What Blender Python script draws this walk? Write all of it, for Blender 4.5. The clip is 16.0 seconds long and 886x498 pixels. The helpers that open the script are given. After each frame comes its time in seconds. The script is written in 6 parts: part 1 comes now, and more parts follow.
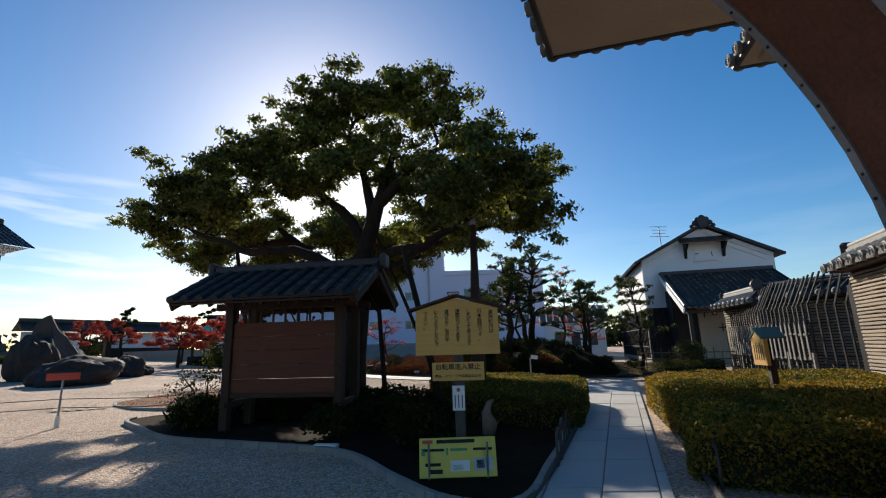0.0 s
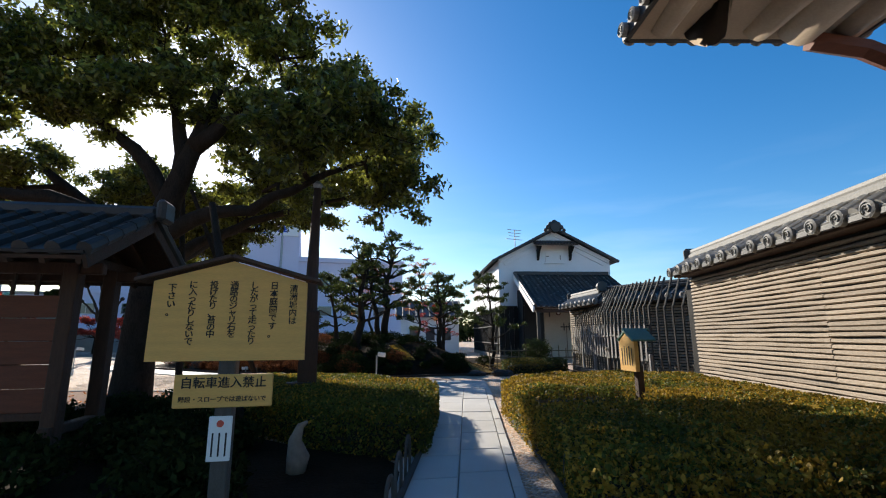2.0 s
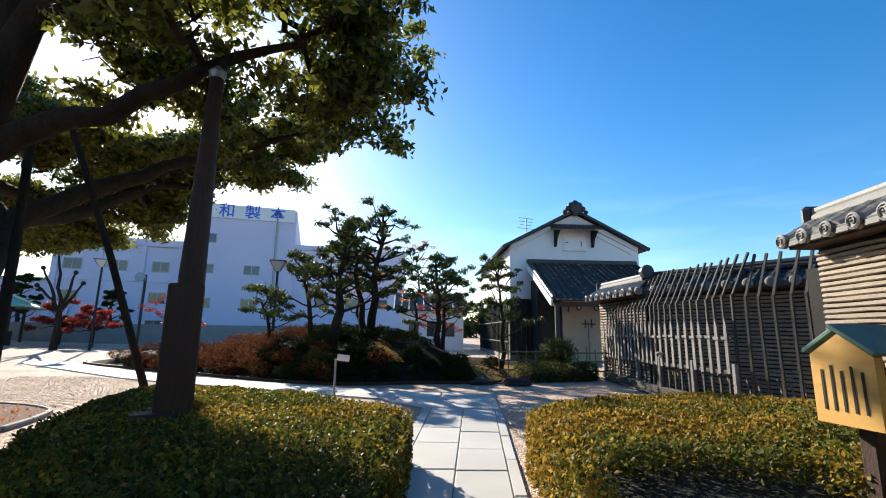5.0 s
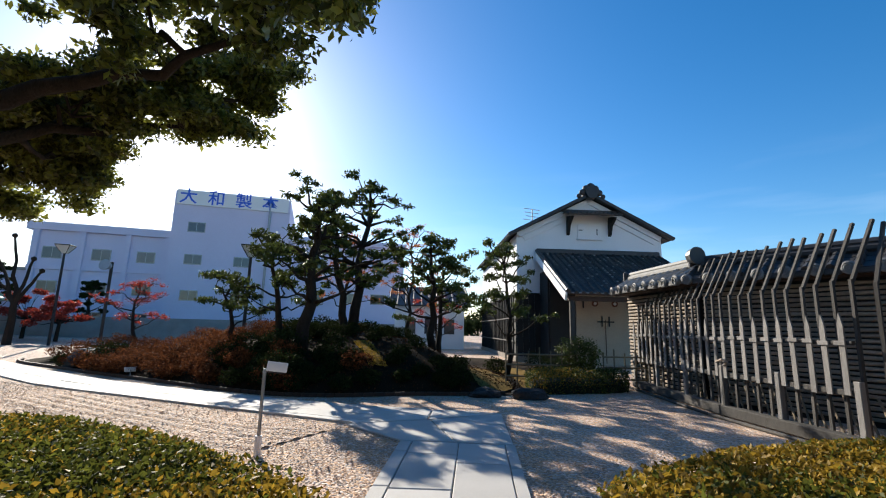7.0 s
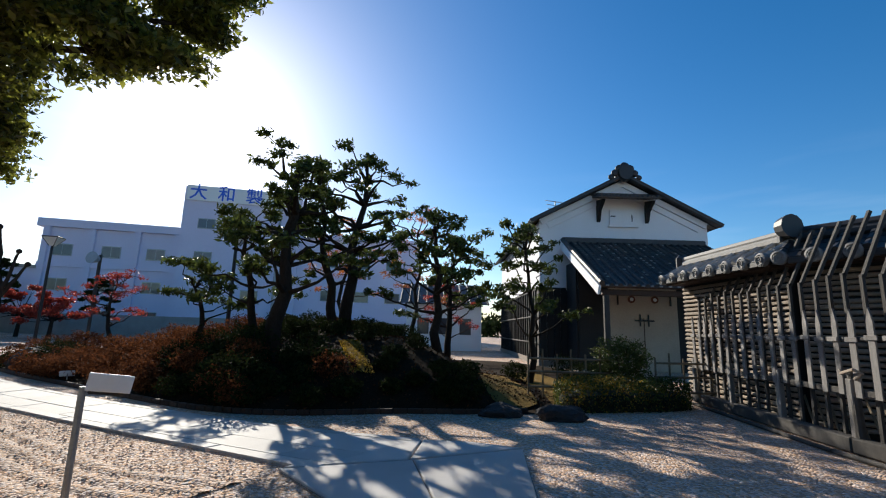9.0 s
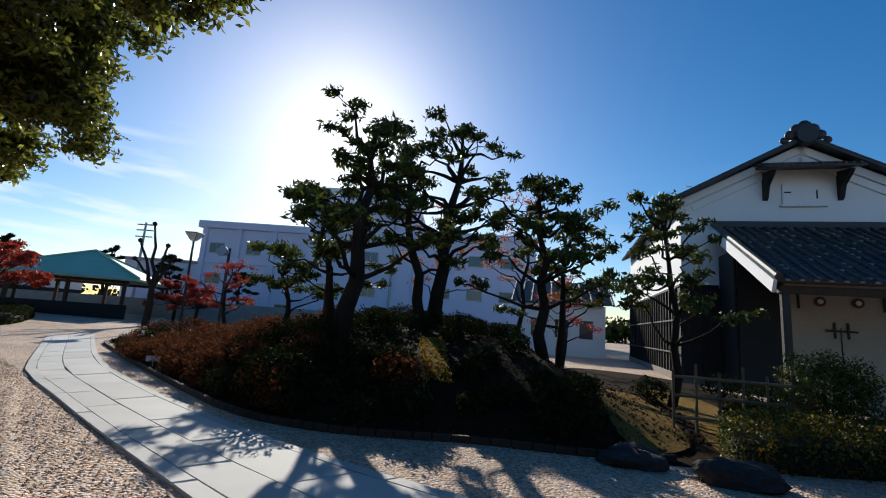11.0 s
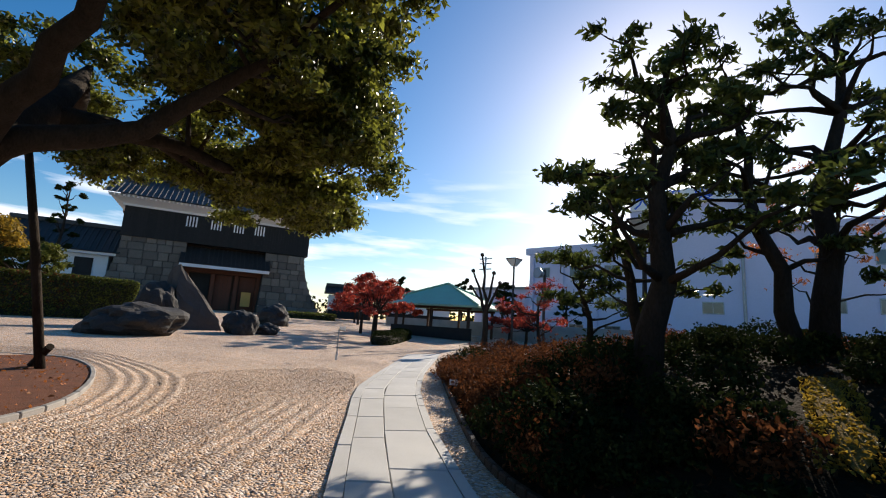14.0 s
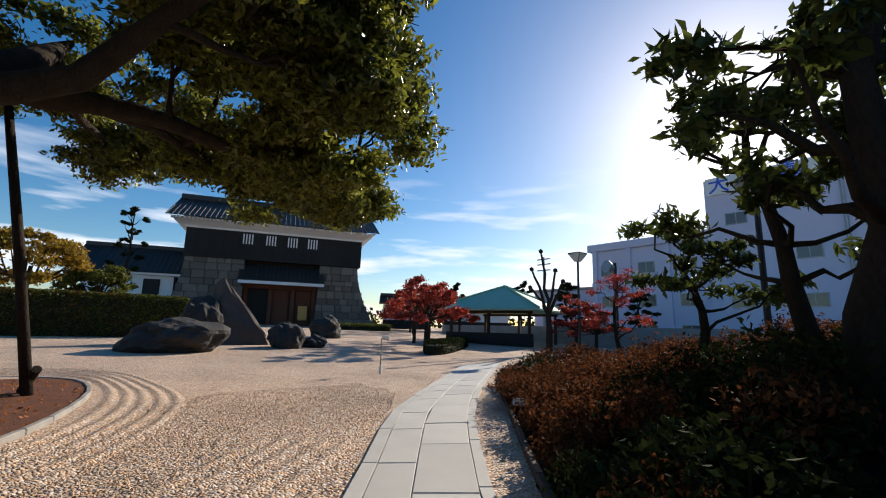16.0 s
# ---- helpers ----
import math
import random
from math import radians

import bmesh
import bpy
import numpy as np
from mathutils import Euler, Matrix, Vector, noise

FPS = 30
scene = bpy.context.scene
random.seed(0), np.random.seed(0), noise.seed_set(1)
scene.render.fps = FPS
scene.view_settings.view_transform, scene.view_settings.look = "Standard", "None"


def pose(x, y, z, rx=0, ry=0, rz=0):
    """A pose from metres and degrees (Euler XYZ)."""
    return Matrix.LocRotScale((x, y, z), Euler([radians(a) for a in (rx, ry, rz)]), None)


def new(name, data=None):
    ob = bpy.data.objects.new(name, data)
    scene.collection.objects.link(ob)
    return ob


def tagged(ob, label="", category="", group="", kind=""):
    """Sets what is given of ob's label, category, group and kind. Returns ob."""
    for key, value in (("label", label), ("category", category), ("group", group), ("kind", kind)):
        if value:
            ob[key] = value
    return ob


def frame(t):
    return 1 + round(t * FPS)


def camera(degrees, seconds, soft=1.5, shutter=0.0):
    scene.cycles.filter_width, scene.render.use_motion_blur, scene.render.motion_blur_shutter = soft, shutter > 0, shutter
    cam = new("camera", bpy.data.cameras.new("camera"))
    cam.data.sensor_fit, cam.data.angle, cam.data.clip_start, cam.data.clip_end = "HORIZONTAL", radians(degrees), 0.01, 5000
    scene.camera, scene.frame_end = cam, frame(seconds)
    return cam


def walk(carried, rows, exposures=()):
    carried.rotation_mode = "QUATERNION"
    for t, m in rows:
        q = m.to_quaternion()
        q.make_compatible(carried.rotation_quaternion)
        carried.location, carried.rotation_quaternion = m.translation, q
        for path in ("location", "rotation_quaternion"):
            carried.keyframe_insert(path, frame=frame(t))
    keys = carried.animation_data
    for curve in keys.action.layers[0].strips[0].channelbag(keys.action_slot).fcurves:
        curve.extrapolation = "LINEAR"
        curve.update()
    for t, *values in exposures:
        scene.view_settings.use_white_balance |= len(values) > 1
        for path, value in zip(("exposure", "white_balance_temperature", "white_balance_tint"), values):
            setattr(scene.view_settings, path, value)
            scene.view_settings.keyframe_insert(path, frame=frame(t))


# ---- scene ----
cam = camera(89.85, 16.0, soft=1.1)
PATH = [
    (0, 0.000, -0.000, 1.383, 102.25, 1.68, 0.85),
    (0.5, 0.134, 0.500, 1.400, 101.76, 1.27, -5.85),
    (1, 0.223, 1.008, 1.394, 101.49, 1.37, -13.30),
    (1.5, 0.368, 1.510, 1.401, 101.33, 0.99, -16.22),
    (2, 0.558, 2.007, 1.427, 101.06, 0.29, -17.15),
    (2.5, 0.755, 2.576, 1.439, 100.93, -0.05, -17.27),
    (3, 0.993, 3.138, 1.421, 100.92, -0.11, -17.37),
    (3.5, 1.248, 3.718, 1.413, 100.89, -0.24, -17.26),
    (4, 1.472, 4.299, 1.422, 100.77, -0.27, -16.96),
    (6.5, 2.643, 7.457, 1.454, 100.20, -1.48, -15.75),
    (7, 2.874, 8.091, 1.447, 100.15, -1.39, -16.16),
    (7.5, 3.117, 8.709, 1.419, 100.13, -1.34, -16.00),
    (8, 3.375, 9.305, 1.397, 100.26, -1.34, -15.77),
    (10.5, 4.481, 11.927, 1.327, 99.84, -3.19, -3.89),
    (11, 4.631, 12.451, 1.332, 99.60, -4.03, 1.50),
    (11.5, 4.768, 12.939, 1.323, 99.60, -4.74, 7.97),
    (12, 4.860, 13.325, 1.315, 99.36, -4.30, 15.05),
    (12.5, 4.889, 13.669, 1.354, 99.18, -4.02, 23.86),
    (13, 4.855, 14.025, 1.372, 99.35, -3.81, 33.89),
    (13.5, 4.719, 14.369, 1.371, 99.44, -3.65, 38.60),
    (14, 4.514, 14.724, 1.373, 99.48, -3.61, 42.79),
    (14.5, 4.263, 15.126, 1.374, 99.63, -3.52, 47.34),
    (15, 3.908, 15.502, 1.354, 99.78, -2.59, 48.63),
    (15.5, 3.514, 15.917, 1.314, 100.03, -1.92, 49.46),
    (16, 3.108, 16.314, 1.277, 100.18, -1.46, 50.30),
]
walk(cam, [(t, pose(x, y, z, rx, ry, rz)) for t, x, y, z, rx, ry, rz in PATH],
     [(0, 0.32, 6400, 10), (1.2, 0.52, 6250, 10), (2.5, 1.0, 6250, 10), (4, 1.2, 6300, 10), (7, 0.88, 6250, 10), (8.2, 0.74, 6250, 10), (10.8, 0.2, 6000, 9), (12.5, 0.24, 6200, 10), (13.5, 0.45, 6450, 11), (14.5, 0.58, 6650, 12), (15.2, 0.58, 6650, 12), (16, 0.38, 6550, 11)])

# ---- light ----
SUN_AZ, SUN_EL = -16.5, 24.5  # degrees from +y towards +x, and above the horizon
sun_way = Vector((math.sin(radians(SUN_AZ)) * math.cos(radians(SUN_EL)), math.cos(radians(SUN_AZ)) * math.cos(radians(SUN_EL)), math.sin(radians(SUN_EL))))
sun = new("sun", bpy.data.lights.new("sun", "SUN"))
sun.data.energy, sun.data.angle, sun.data.color = 5.0, radians(0.53), (1.0, 0.90, 0.74)
sun.rotation_mode = "QUATERNION"
sun.rotation_quaternion = sun_way.to_track_quat("Z", "Y")
world = bpy.data.worlds.new("sky")
scene.world = world
world.use_nodes = True
wn, wl = world.node_tree.nodes, world.node_tree.links
sky = wn.new("ShaderNodeTexSky")
sky.sky_type, sky.sun_disc = "NISHITA", False
sky.sun_elevation, sky.sun_rotation = radians(SUN_EL), radians(SUN_AZ)
sky.air_density, sky.dust_density, sky.ozone_density = 1.0, 0.5, 2.5
vivid = wn.new("ShaderNodeHueSaturation")
vivid.inputs["Saturation"].default_value = 1.38
wl.new(sky.outputs[0], vivid.inputs["Color"])
# thin drifting clouds low in the sky
wtc, wmap, wnoise = wn.new("ShaderNodeTexCoord"), wn.new("ShaderNodeMapping"), wn.new("ShaderNodeTexNoise")
wmap.inputs["Scale"].default_value = (2.2, 2.2, 15.0)
wnoise.inputs["Scale"].default_value, wnoise.inputs["Detail"].default_value = 1.6, 7
wl.new(wtc.outputs["Generated"], wmap.inputs[0]), wl.new(wmap.outputs[0], wnoise.inputs[0])
wsep = wn.new("ShaderNodeSeparateXYZ")
wl.new(wtc.outputs["Generated"], wsep.inputs[0])
low, cut, both = wn.new("ShaderNodeMapRange"), wn.new("ShaderNodeMapRange"), wn.new("ShaderNodeMath")
low.inputs[1].default_value, low.inputs[2].default_value, low.inputs[3].default_value, low.inputs[4].default_value = 0.16, 0.36, 1.0, 0.0
cut.inputs[1].default_value, cut.inputs[2].default_value = 0.50, 0.66
wl.new(wsep.outputs[2], low.inputs[0]), wl.new(wnoise.outputs[0], cut.inputs[0])
west, lowwest = wn.new("ShaderNodeMapRange"), wn.new("ShaderNodeMath")
west.inputs[1].default_value, west.inputs[2].default_value, west.inputs[3].default_value, west.inputs[4].default_value = -0.35, 0.1, 1.0, 0.06
wl.new(wsep.outputs[0], west.inputs[0])
lowwest.operation = both.operation = "MULTIPLY"
wl.new(low.outputs[0], lowwest.inputs[0]), wl.new(west.outputs[0], lowwest.inputs[1])
wl.new(lowwest.outputs[0], both.inputs[0]), wl.new(cut.outputs[0], both.inputs[1])
wmix = wn.new("ShaderNodeMix")
wmix.data_type = "RGBA"
wmix.inputs[7].default_value = (9.0, 9.3, 10.0, 1)
wl.new(both.outputs[0], wmix.inputs[0]), wl.new(vivid.outputs[0], wmix.inputs[6])
wl.new(wmix.outputs[2], wn["Background"].inputs[0])
wn["Background"].inputs[1].default_value = 0.096
scene.view_settings.exposure = 0.0


# ---- materials ----
def mat(name, base, rough=0.8, metal=0.0, vary=0.25, scale=4.0, fine=60.0, bump=0.3, dark=None, spec=0.4, island=0.0, obj=0.0, trans=0.0, stretch=None):
    """Base colour with two scales of variation, bump, and a spread from piece to piece."""
    m = bpy.data.materials.new(name)
    m.use_nodes = True
    n, l = m.node_tree.nodes, m.node_tree.links
    b = n["Principled BSDF"]
    b.inputs["Roughness"].default_value = rough
    b.inputs["Metallic"].default_value = metal
    b.inputs["Specular IOR Level"].default_value = spec
    tc = n.new("ShaderNodeTexCoord")
    src = tc.outputs["Object"]
    if stretch:
        mp = n.new("ShaderNodeMapping")
        mp.inputs["Scale"].default_value = stretch
        l.new(src, mp.inputs[0])
        src = mp.outputs[0]
    big, small = n.new("ShaderNodeTexNoise"), n.new("ShaderNodeTexNoise")
    big.inputs["Scale"].default_value, small.inputs["Scale"].default_value = scale, fine
    big.inputs["Detail"].default_value, small.inputs["Detail"].default_value = 5, 4
    l.new(src, big.inputs[0]), l.new(src, small.inputs[0])
    add = n.new("ShaderNodeMath")
    add.operation = "ADD"
    l.new(big.outputs[0], add.inputs[0]), l.new(small.outputs[0], add.inputs[1])
    last = add.outputs[0]
    ramp = n.new("ShaderNodeMapRange")
    ramp.inputs[1].default_value, ramp.inputs[2].default_value = 0.6, 1.4
    l.new(last, ramp.inputs[0])
    mix = n.new("ShaderNodeMix")
    mix.data_type = "RGBA"
    lo = dark or tuple(c * (1 - vary) for c in base)
    hi = tuple(min(1, c * (1 + vary * 0.6)) for c in base)
    mix.inputs[6].default_value, mix.inputs[7].default_value = (*lo, 1), (*hi, 1)
    l.new(ramp.outputs[0], mix.inputs[0])
    col = mix.outputs[2]
    for amount, node, out in ((island, "ShaderNodeNewGeometry", "Random Per Island"), (obj, "ShaderNodeObjectInfo", "Random")):
        if amount:
            g = n.new(node)
            hsv, mr = n.new("ShaderNodeHueSaturation"), n.new("ShaderNodeMapRange")
            mr.inputs[3].default_value, mr.inputs[4].default_value = 1 - amount, 1 + amount
            l.new(g.outputs[out], mr.inputs[0])
            l.new(mr.outputs[0], hsv.inputs["Value"])
            l.new(col, hsv.inputs["Color"])
            col = hsv.outputs[0]
    l.new(col, b.inputs["Base Color"])
    if bump:
        bp = n.new("ShaderNodeBump")
        bp.inputs["Strength"].default_value, bp.inputs["Distance"].default_value = bump, 0.02
        l.new(add.outputs[0], bp.inputs["Height"])
        l.new(bp.outputs[0], b.inputs["Normal"])
    if trans:
        t, ms = n.new("ShaderNodeBsdfTranslucent"), n.new("ShaderNodeMixShader")
        l.new(col, t.inputs[0])
        ms.inputs[0].default_value = trans
        l.new(b.outputs[0], ms.inputs[1]), l.new(t.outputs[0], ms.inputs[2])
        l.new(ms.outputs[0], n["Material Output"].inputs[0])
    return m


def gravel_mat(name, base, scale=38.0):
    m = bpy.data.materials.new(name)
    m.use_nodes = True
    n, l = m.node_tree.nodes, m.node_tree.links
    b = n["Principled BSDF"]
    b.inputs["Roughness"].default_value, b.inputs["Specular IOR Level"].default_value = 0.85, 0.3
    tc, v, big = n.new("ShaderNodeTexCoord"), n.new("ShaderNodeTexVoronoi"), n.new("ShaderNodeTexNoise")
    v.inputs["Scale"].default_value, big.inputs["Scale"].default_value = scale, 0.35
    big.inputs["Detail"].default_value = 6
    l.new(tc.outputs["Object"], v.inputs[0]), l.new(tc.outputs["Object"], big.inputs[0])
    hsv, mr = n.new("ShaderNodeHueSaturation"), n.new("ShaderNodeMapRange")
    hsv.inputs["Color"].default_value = (*base, 1)
    sep = n.new("ShaderNodeSeparateColor")
    l.new(v.outputs["Color"], sep.inputs[0])
    mr.inputs[3].default_value, mr.inputs[4].default_value = 0.55, 1.35
    l.new(sep.outputs[0], mr.inputs[0]), l.new(mr.outputs[0], hsv.inputs["Value"])
    sat = n.new("ShaderNodeMapRange")
    sat.inputs[3].default_value, sat.inputs[4].default_value = 0.4, 1.25
    l.new(sep.outputs[1], sat.inputs[0]), l.new(sat.outputs[0], hsv.inputs["Saturation"])
    mul = n.new("ShaderNodeMix")
    mul.data_type, mul.blend_type = "RGBA", "MULTIPLY"
    mul.inputs[0].default_value = 1.0
    br = n.new("ShaderNodeMapRange")
    br.inputs[1].default_value, br.inputs[2].default_value, br.inputs[3].default_value, br.inputs[4].default_value = 0.3, 0.7, 0.72, 1.1
    l.new(big.outputs[0], br.inputs[0])
    l.new(hsv.outputs[0], mul.inputs[6]), l.new(br.outputs[0], mul.inputs[7])
    l.new(mul.outputs[2], b.inputs["Base Color"])
    inv, bp = n.new("ShaderNodeMath"), n.new("ShaderNodeBump")
    inv.operation, inv.inputs[0].default_value = "SUBTRACT", 1.0
    l.new(v.outputs["Distance"], inv.inputs[1])
    bp.inputs["Strength"].default_value, bp.inputs["Distance"].default_value = 0.9, 0.02
    l.new(inv.outputs[0], bp.inputs["Height"]), l.new(bp.outputs[0], b.inputs["Normal"])
    return m


M_GRAVEL = gravel_mat("tan gravel", (0.60, 0.40, 0.265))
M_PEBBLE = mat("pebble", (0.60, 0.42, 0.29), 0.85, vary=0.2, scale=2, fine=30, bump=0, island=0.35)
M_SLAB = mat("pale granite slab", (0.50, 0.48, 0.45), 0.75, vary=0.18, scale=1.3, fine=120, bump=0.15, obj=0.08)
M_JOINT = mat("path bedding", (0.24, 0.21, 0.18), 0.95, fine=90)
M_KERB = mat("grey kerb", (0.30, 0.28, 0.26), 0.85, fine=70, obj=0.1)
M_SOIL = mat("red-brown soil", (0.15, 0.050, 0.020), 0.95, vary=0.5, scale=3.5, fine=55, bump=1.0)
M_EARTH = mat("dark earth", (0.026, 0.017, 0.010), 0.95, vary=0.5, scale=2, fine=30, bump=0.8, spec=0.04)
M_MOSS = mat("yellow moss", (0.20, 0.125, 0.035), 0.95, vary=0.45, scale=3, fine=50, bump=0.8, spec=0.04)
M_PLASTER = mat("white plaster", (0.82, 0.82, 0.82), 0.85, vary=0.08, scale=0.8, fine=25, bump=0.08)
# Cream toned down so that its colour already holds shade.
M_CREAM_SHADED = mat("shaded cream plaster", (0.46, 0.37, 0.28), 0.85, vary=0.15, scale=1.5, fine=25, bump=0.1)
M_TILE = mat("smoked grey roof tile", (0.038, 0.037, 0.037), 0.5, vary=0.3, scale=2.0, fine=40, bump=0.15, obj=0.25, spec=0.45)
M_TILE_PALE = mat("pale weathered roof tile", (0.30, 0.29, 0.27), 0.7, vary=0.3, scale=1.5, fine=35, bump=0.2, obj=0.2)
M_EAVETILE = mat("grey eave-end tile", (0.20, 0.195, 0.185), 0.6, vary=0.3, scale=3, fine=40, bump=0.2, obj=0.2)
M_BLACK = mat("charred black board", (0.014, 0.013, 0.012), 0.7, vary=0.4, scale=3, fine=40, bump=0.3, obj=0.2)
M_WOOD = mat("dark brown wood", (0.06, 0.03, 0.017), 0.7, vary=0.45, scale=5, fine=40, bump=0.3, stretch=(6, 6, 1))
M_REDWOOD = mat("red-brown plank", (0.14, 0.045, 0.021), 0.65, vary=0.35, scale=3, fine=50, bump=0.2, stretch=(1, 1, 8))
M_GREYWOOD = mat("weathered grey wood", (0.075, 0.068, 0.06), 0.85, vary=0.35, scale=6, fine=60, bump=0.4, obj=0.25, stretch=(5, 5, 1))
M_PALE = mat("bleached grey pale", (0.22, 0.205, 0.19), 0.8, vary=0.35, scale=6, fine=60, bump=0.3, obj=0.2, stretch=(5, 5, 1))
M_LATH = mat("weathered bamboo lath", (0.33, 0.265, 0.20), 0.7, vary=0.3, scale=5, fine=50, bump=0.3, obj=0.18, stretch=(4, 1, 6))
M_BARK = mat("dark rough bark", (0.038, 0.029, 0.022), 0.95, vary=0.5, scale=7, fine=45, bump=1.0, spec=0.12, stretch=(1, 1, 0.35))
M_SIGN = mat("yellow cedar board", (0.70, 0.39, 0.10), 0.6, vary=0.16, scale=3, fine=30, bump=0.06, stretch=(1, 1, 9))
M_INK = mat("black ink", (0.015, 0.014, 0.013), 0.7, vary=0.1, bump=0)
M_WHITE = mat("white sheet", (0.78, 0.78, 0.76), 0.5, vary=0.04, bump=0)
M_YELLOW = mat("yellow printed panel", (0.70, 0.58, 0.10), 0.45, vary=0.06, bump=0)
M_GREENPAINT = mat("green print", (0.10, 0.30, 0.10), 0.5, vary=0.1, bump=0)
M_REDPAINT = mat("red print", (0.62, 0.09, 0.05), 0.5, vary=0.1, bump=0)
M_METAL = mat("dull grey metal", (0.33, 0.34, 0.35), 0.45, metal=0.8, vary=0.2, fine=50, bump=0.05)
M_IRON = mat("blackened iron", (0.03, 0.03, 0.032), 0.5, metal=0.5, vary=0.3, bump=0.1)
M_COPPER = mat("green copper sheet", (0.10, 0.20, 0.16), 0.55, metal=0.1, vary=0.3, scale=4, bump=0.1)
M_PAVROOF = mat("green pavilion roof", (0.30, 0.50, 0.34), 0.55, vary=0.15, scale=1, fine=12, bump=0.1)
M_LEAF = mat("camphor leaf", (0.17, 0.18, 0.028), 0.32, spec=0.5, vary=0.6, scale=0.6, fine=3, bump=0, island=0.75, trans=0.5)
M_GARDENLEAF = mat("glossy garden leaf", (0.075, 0.095, 0.02), 0.5, spec=0.25, vary=0.5, scale=0.8, fine=4, bump=0, island=0.5, trans=0.35)
M_LEAFDARK = mat("evergreen leaf", (0.027, 0.036, 0.011), 0.85, spec=0.03, vary=0.5, scale=0.8, fine=4, bump=0, island=0.45, trans=0.15)
M_HEDGE = mat("clipped hedge leaf", (0.11, 0.12, 0.02), 0.6, spec=0.2, vary=0.5, scale=0.7, fine=5, bump=0, island=0.5, trans=0.38)
M_HEDGEGOLD = mat("golden hedge leaf", (0.31, 0.20, 0.025), 0.6, spec=0.2, vary=0.5, scale=0.6, fine=5, bump=0, island=0.5, trans=0.4)
M_RUST = mat("rust-brown azalea leaf", (0.15, 0.055, 0.022), 0.8, spec=0.05, vary=0.55, scale=0.8, fine=5, bump=0, island=0.5, trans=0.3)
M_LITTER = mat("dry brown fallen leaf", (0.085, 0.038, 0.016), 0.9, spec=0.05, vary=0.5, scale=2, fine=8, bump=0, island=0.5)
M_RED = mat("scarlet maple leaf", (0.36, 0.05, 0.028), 0.55, vary=0.4, scale=0.8, fine=4, bump=0, island=0.4, trans=0.4)
M_ORANGE = mat("orange maple leaf", (0.48, 0.16, 0.04), 0.55, vary=0.4, scale=0.8, fine=4, bump=0, island=0.4, trans=0.4)
# Near-black colour holds the shade between the hedge leaves.
M_CORE = mat("shade-dark hedge core", (0.02, 0.02, 0.01), 0.95, vary=0.5, scale=6, fine=40, bump=0.8)
M_ROCK = mat("dark volcanic rock", (0.038, 0.034, 0.032), 0.85, vary=0.5, scale=1.6, fine=18, bump=1.0)
M_ROCKSMOOTH = mat("brown standing stone", (0.085, 0.066, 0.055), 0.8, vary=0.35, scale=1.0, fine=20, bump=0.5)
M_STONE = mat("castle wall stone", (0.19, 0.16, 0.13), 0.9, vary=0.4, scale=1.0, fine=14, bump=0.6, obj=0.3)
# Violet tint puts the bluish shade into the pale wall colour.
M_FACTORY = mat("pale factory wall", (0.62, 0.60, 0.74), 0.8, vary=0.06, scale=0.3, fine=8, bump=0.04)
M_GLASS = mat("dark window glass", (0.05, 0.06, 0.07), 0.12, vary=0.2, bump=0, spec=0.8)
M_BLUE = mat("blue sign paint", (0.03, 0.12, 0.62), 0.5, vary=0.08, bump=0)
M_LAMPGLASS = mat("frosted lamp glass", (0.72, 0.74, 0.72), 0.3, vary=0.06, bump=0, trans=0.4)
M_ARCH = mat("brown lacquered arch board", (0.16, 0.055, 0.028), 0.5, vary=0.45, scale=2.2, fine=30, bump=0.25)
M_BAMBOO = mat("old bamboo", (0.20, 0.15, 0.09), 0.6, vary=0.4, scale=4, fine=40, bump=0.1, obj=0.2)


# ---- mesh helpers ----
def obj_from(name, bm, material, parent=None, label="", smooth=False):
    me = bpy.data.meshes.new(name)
    bm.normal_update()
    bm.to_mesh(me)
    bm.free()
    me.materials.append(material)
    if smooth:
        for p in me.polygons:
            p.use_smooth = True
    ob = new(name, me)
    if parent:
        ob.parent = parent
    if label:
        tagged(ob, label)
    return ob


def part(name, bm, material, parent, label="", smooth=False):
    return obj_from(name, bm, material, parent, label, smooth)


def raw(name, verts, faces, material, parent=None, label="", smooth=False):
    me = bpy.data.meshes.new(name)
    me.from_pydata([tuple(v) for v in verts], [], [tuple(f) for f in faces])
    me.update()
    me.materials.append(material)
    if smooth:
        me.polygons.foreach_set("use_smooth", [True] * len(me.polygons))
    ob = new(name, me)
    if parent:
        ob.parent = parent
    if label:
        tagged(ob, label)
    return ob


def thing(name, label, category, x=0, y=0, z=0, rz=0, group="", kind=""):
    ob = new(name)
    ob.matrix_basis = pose(x, y, z, 0, 0, rz)
    return tagged(ob, label, category, group, kind)


def box(bm, x0, x1, y0, y1, z0, z1, bevel=0.0, m=None):
    made = bmesh.ops.create_cube(bm, size=1)["verts"]
    for v in made:
        v.co = Vector((x0 + (v.co.x + 0.5) * (x1 - x0), y0 + (v.co.y + 0.5) * (y1 - y0), z0 + (v.co.z + 0.5) * (z1 - z0)))
    if bevel:
        edges = list({e for v in made for e in v.link_edges})
        made = bmesh.ops.bevel(bm, geom=edges, offset=bevel, segments=1, affect="EDGES", clamp_overlap=True)["verts"]
    if m:
        bmesh.ops.transform(bm, matrix=m, verts=[v for v in made if v.is_valid])
    return bm


def boxed(*args, **kw):
    return box(bmesh.new(), *args, **kw)


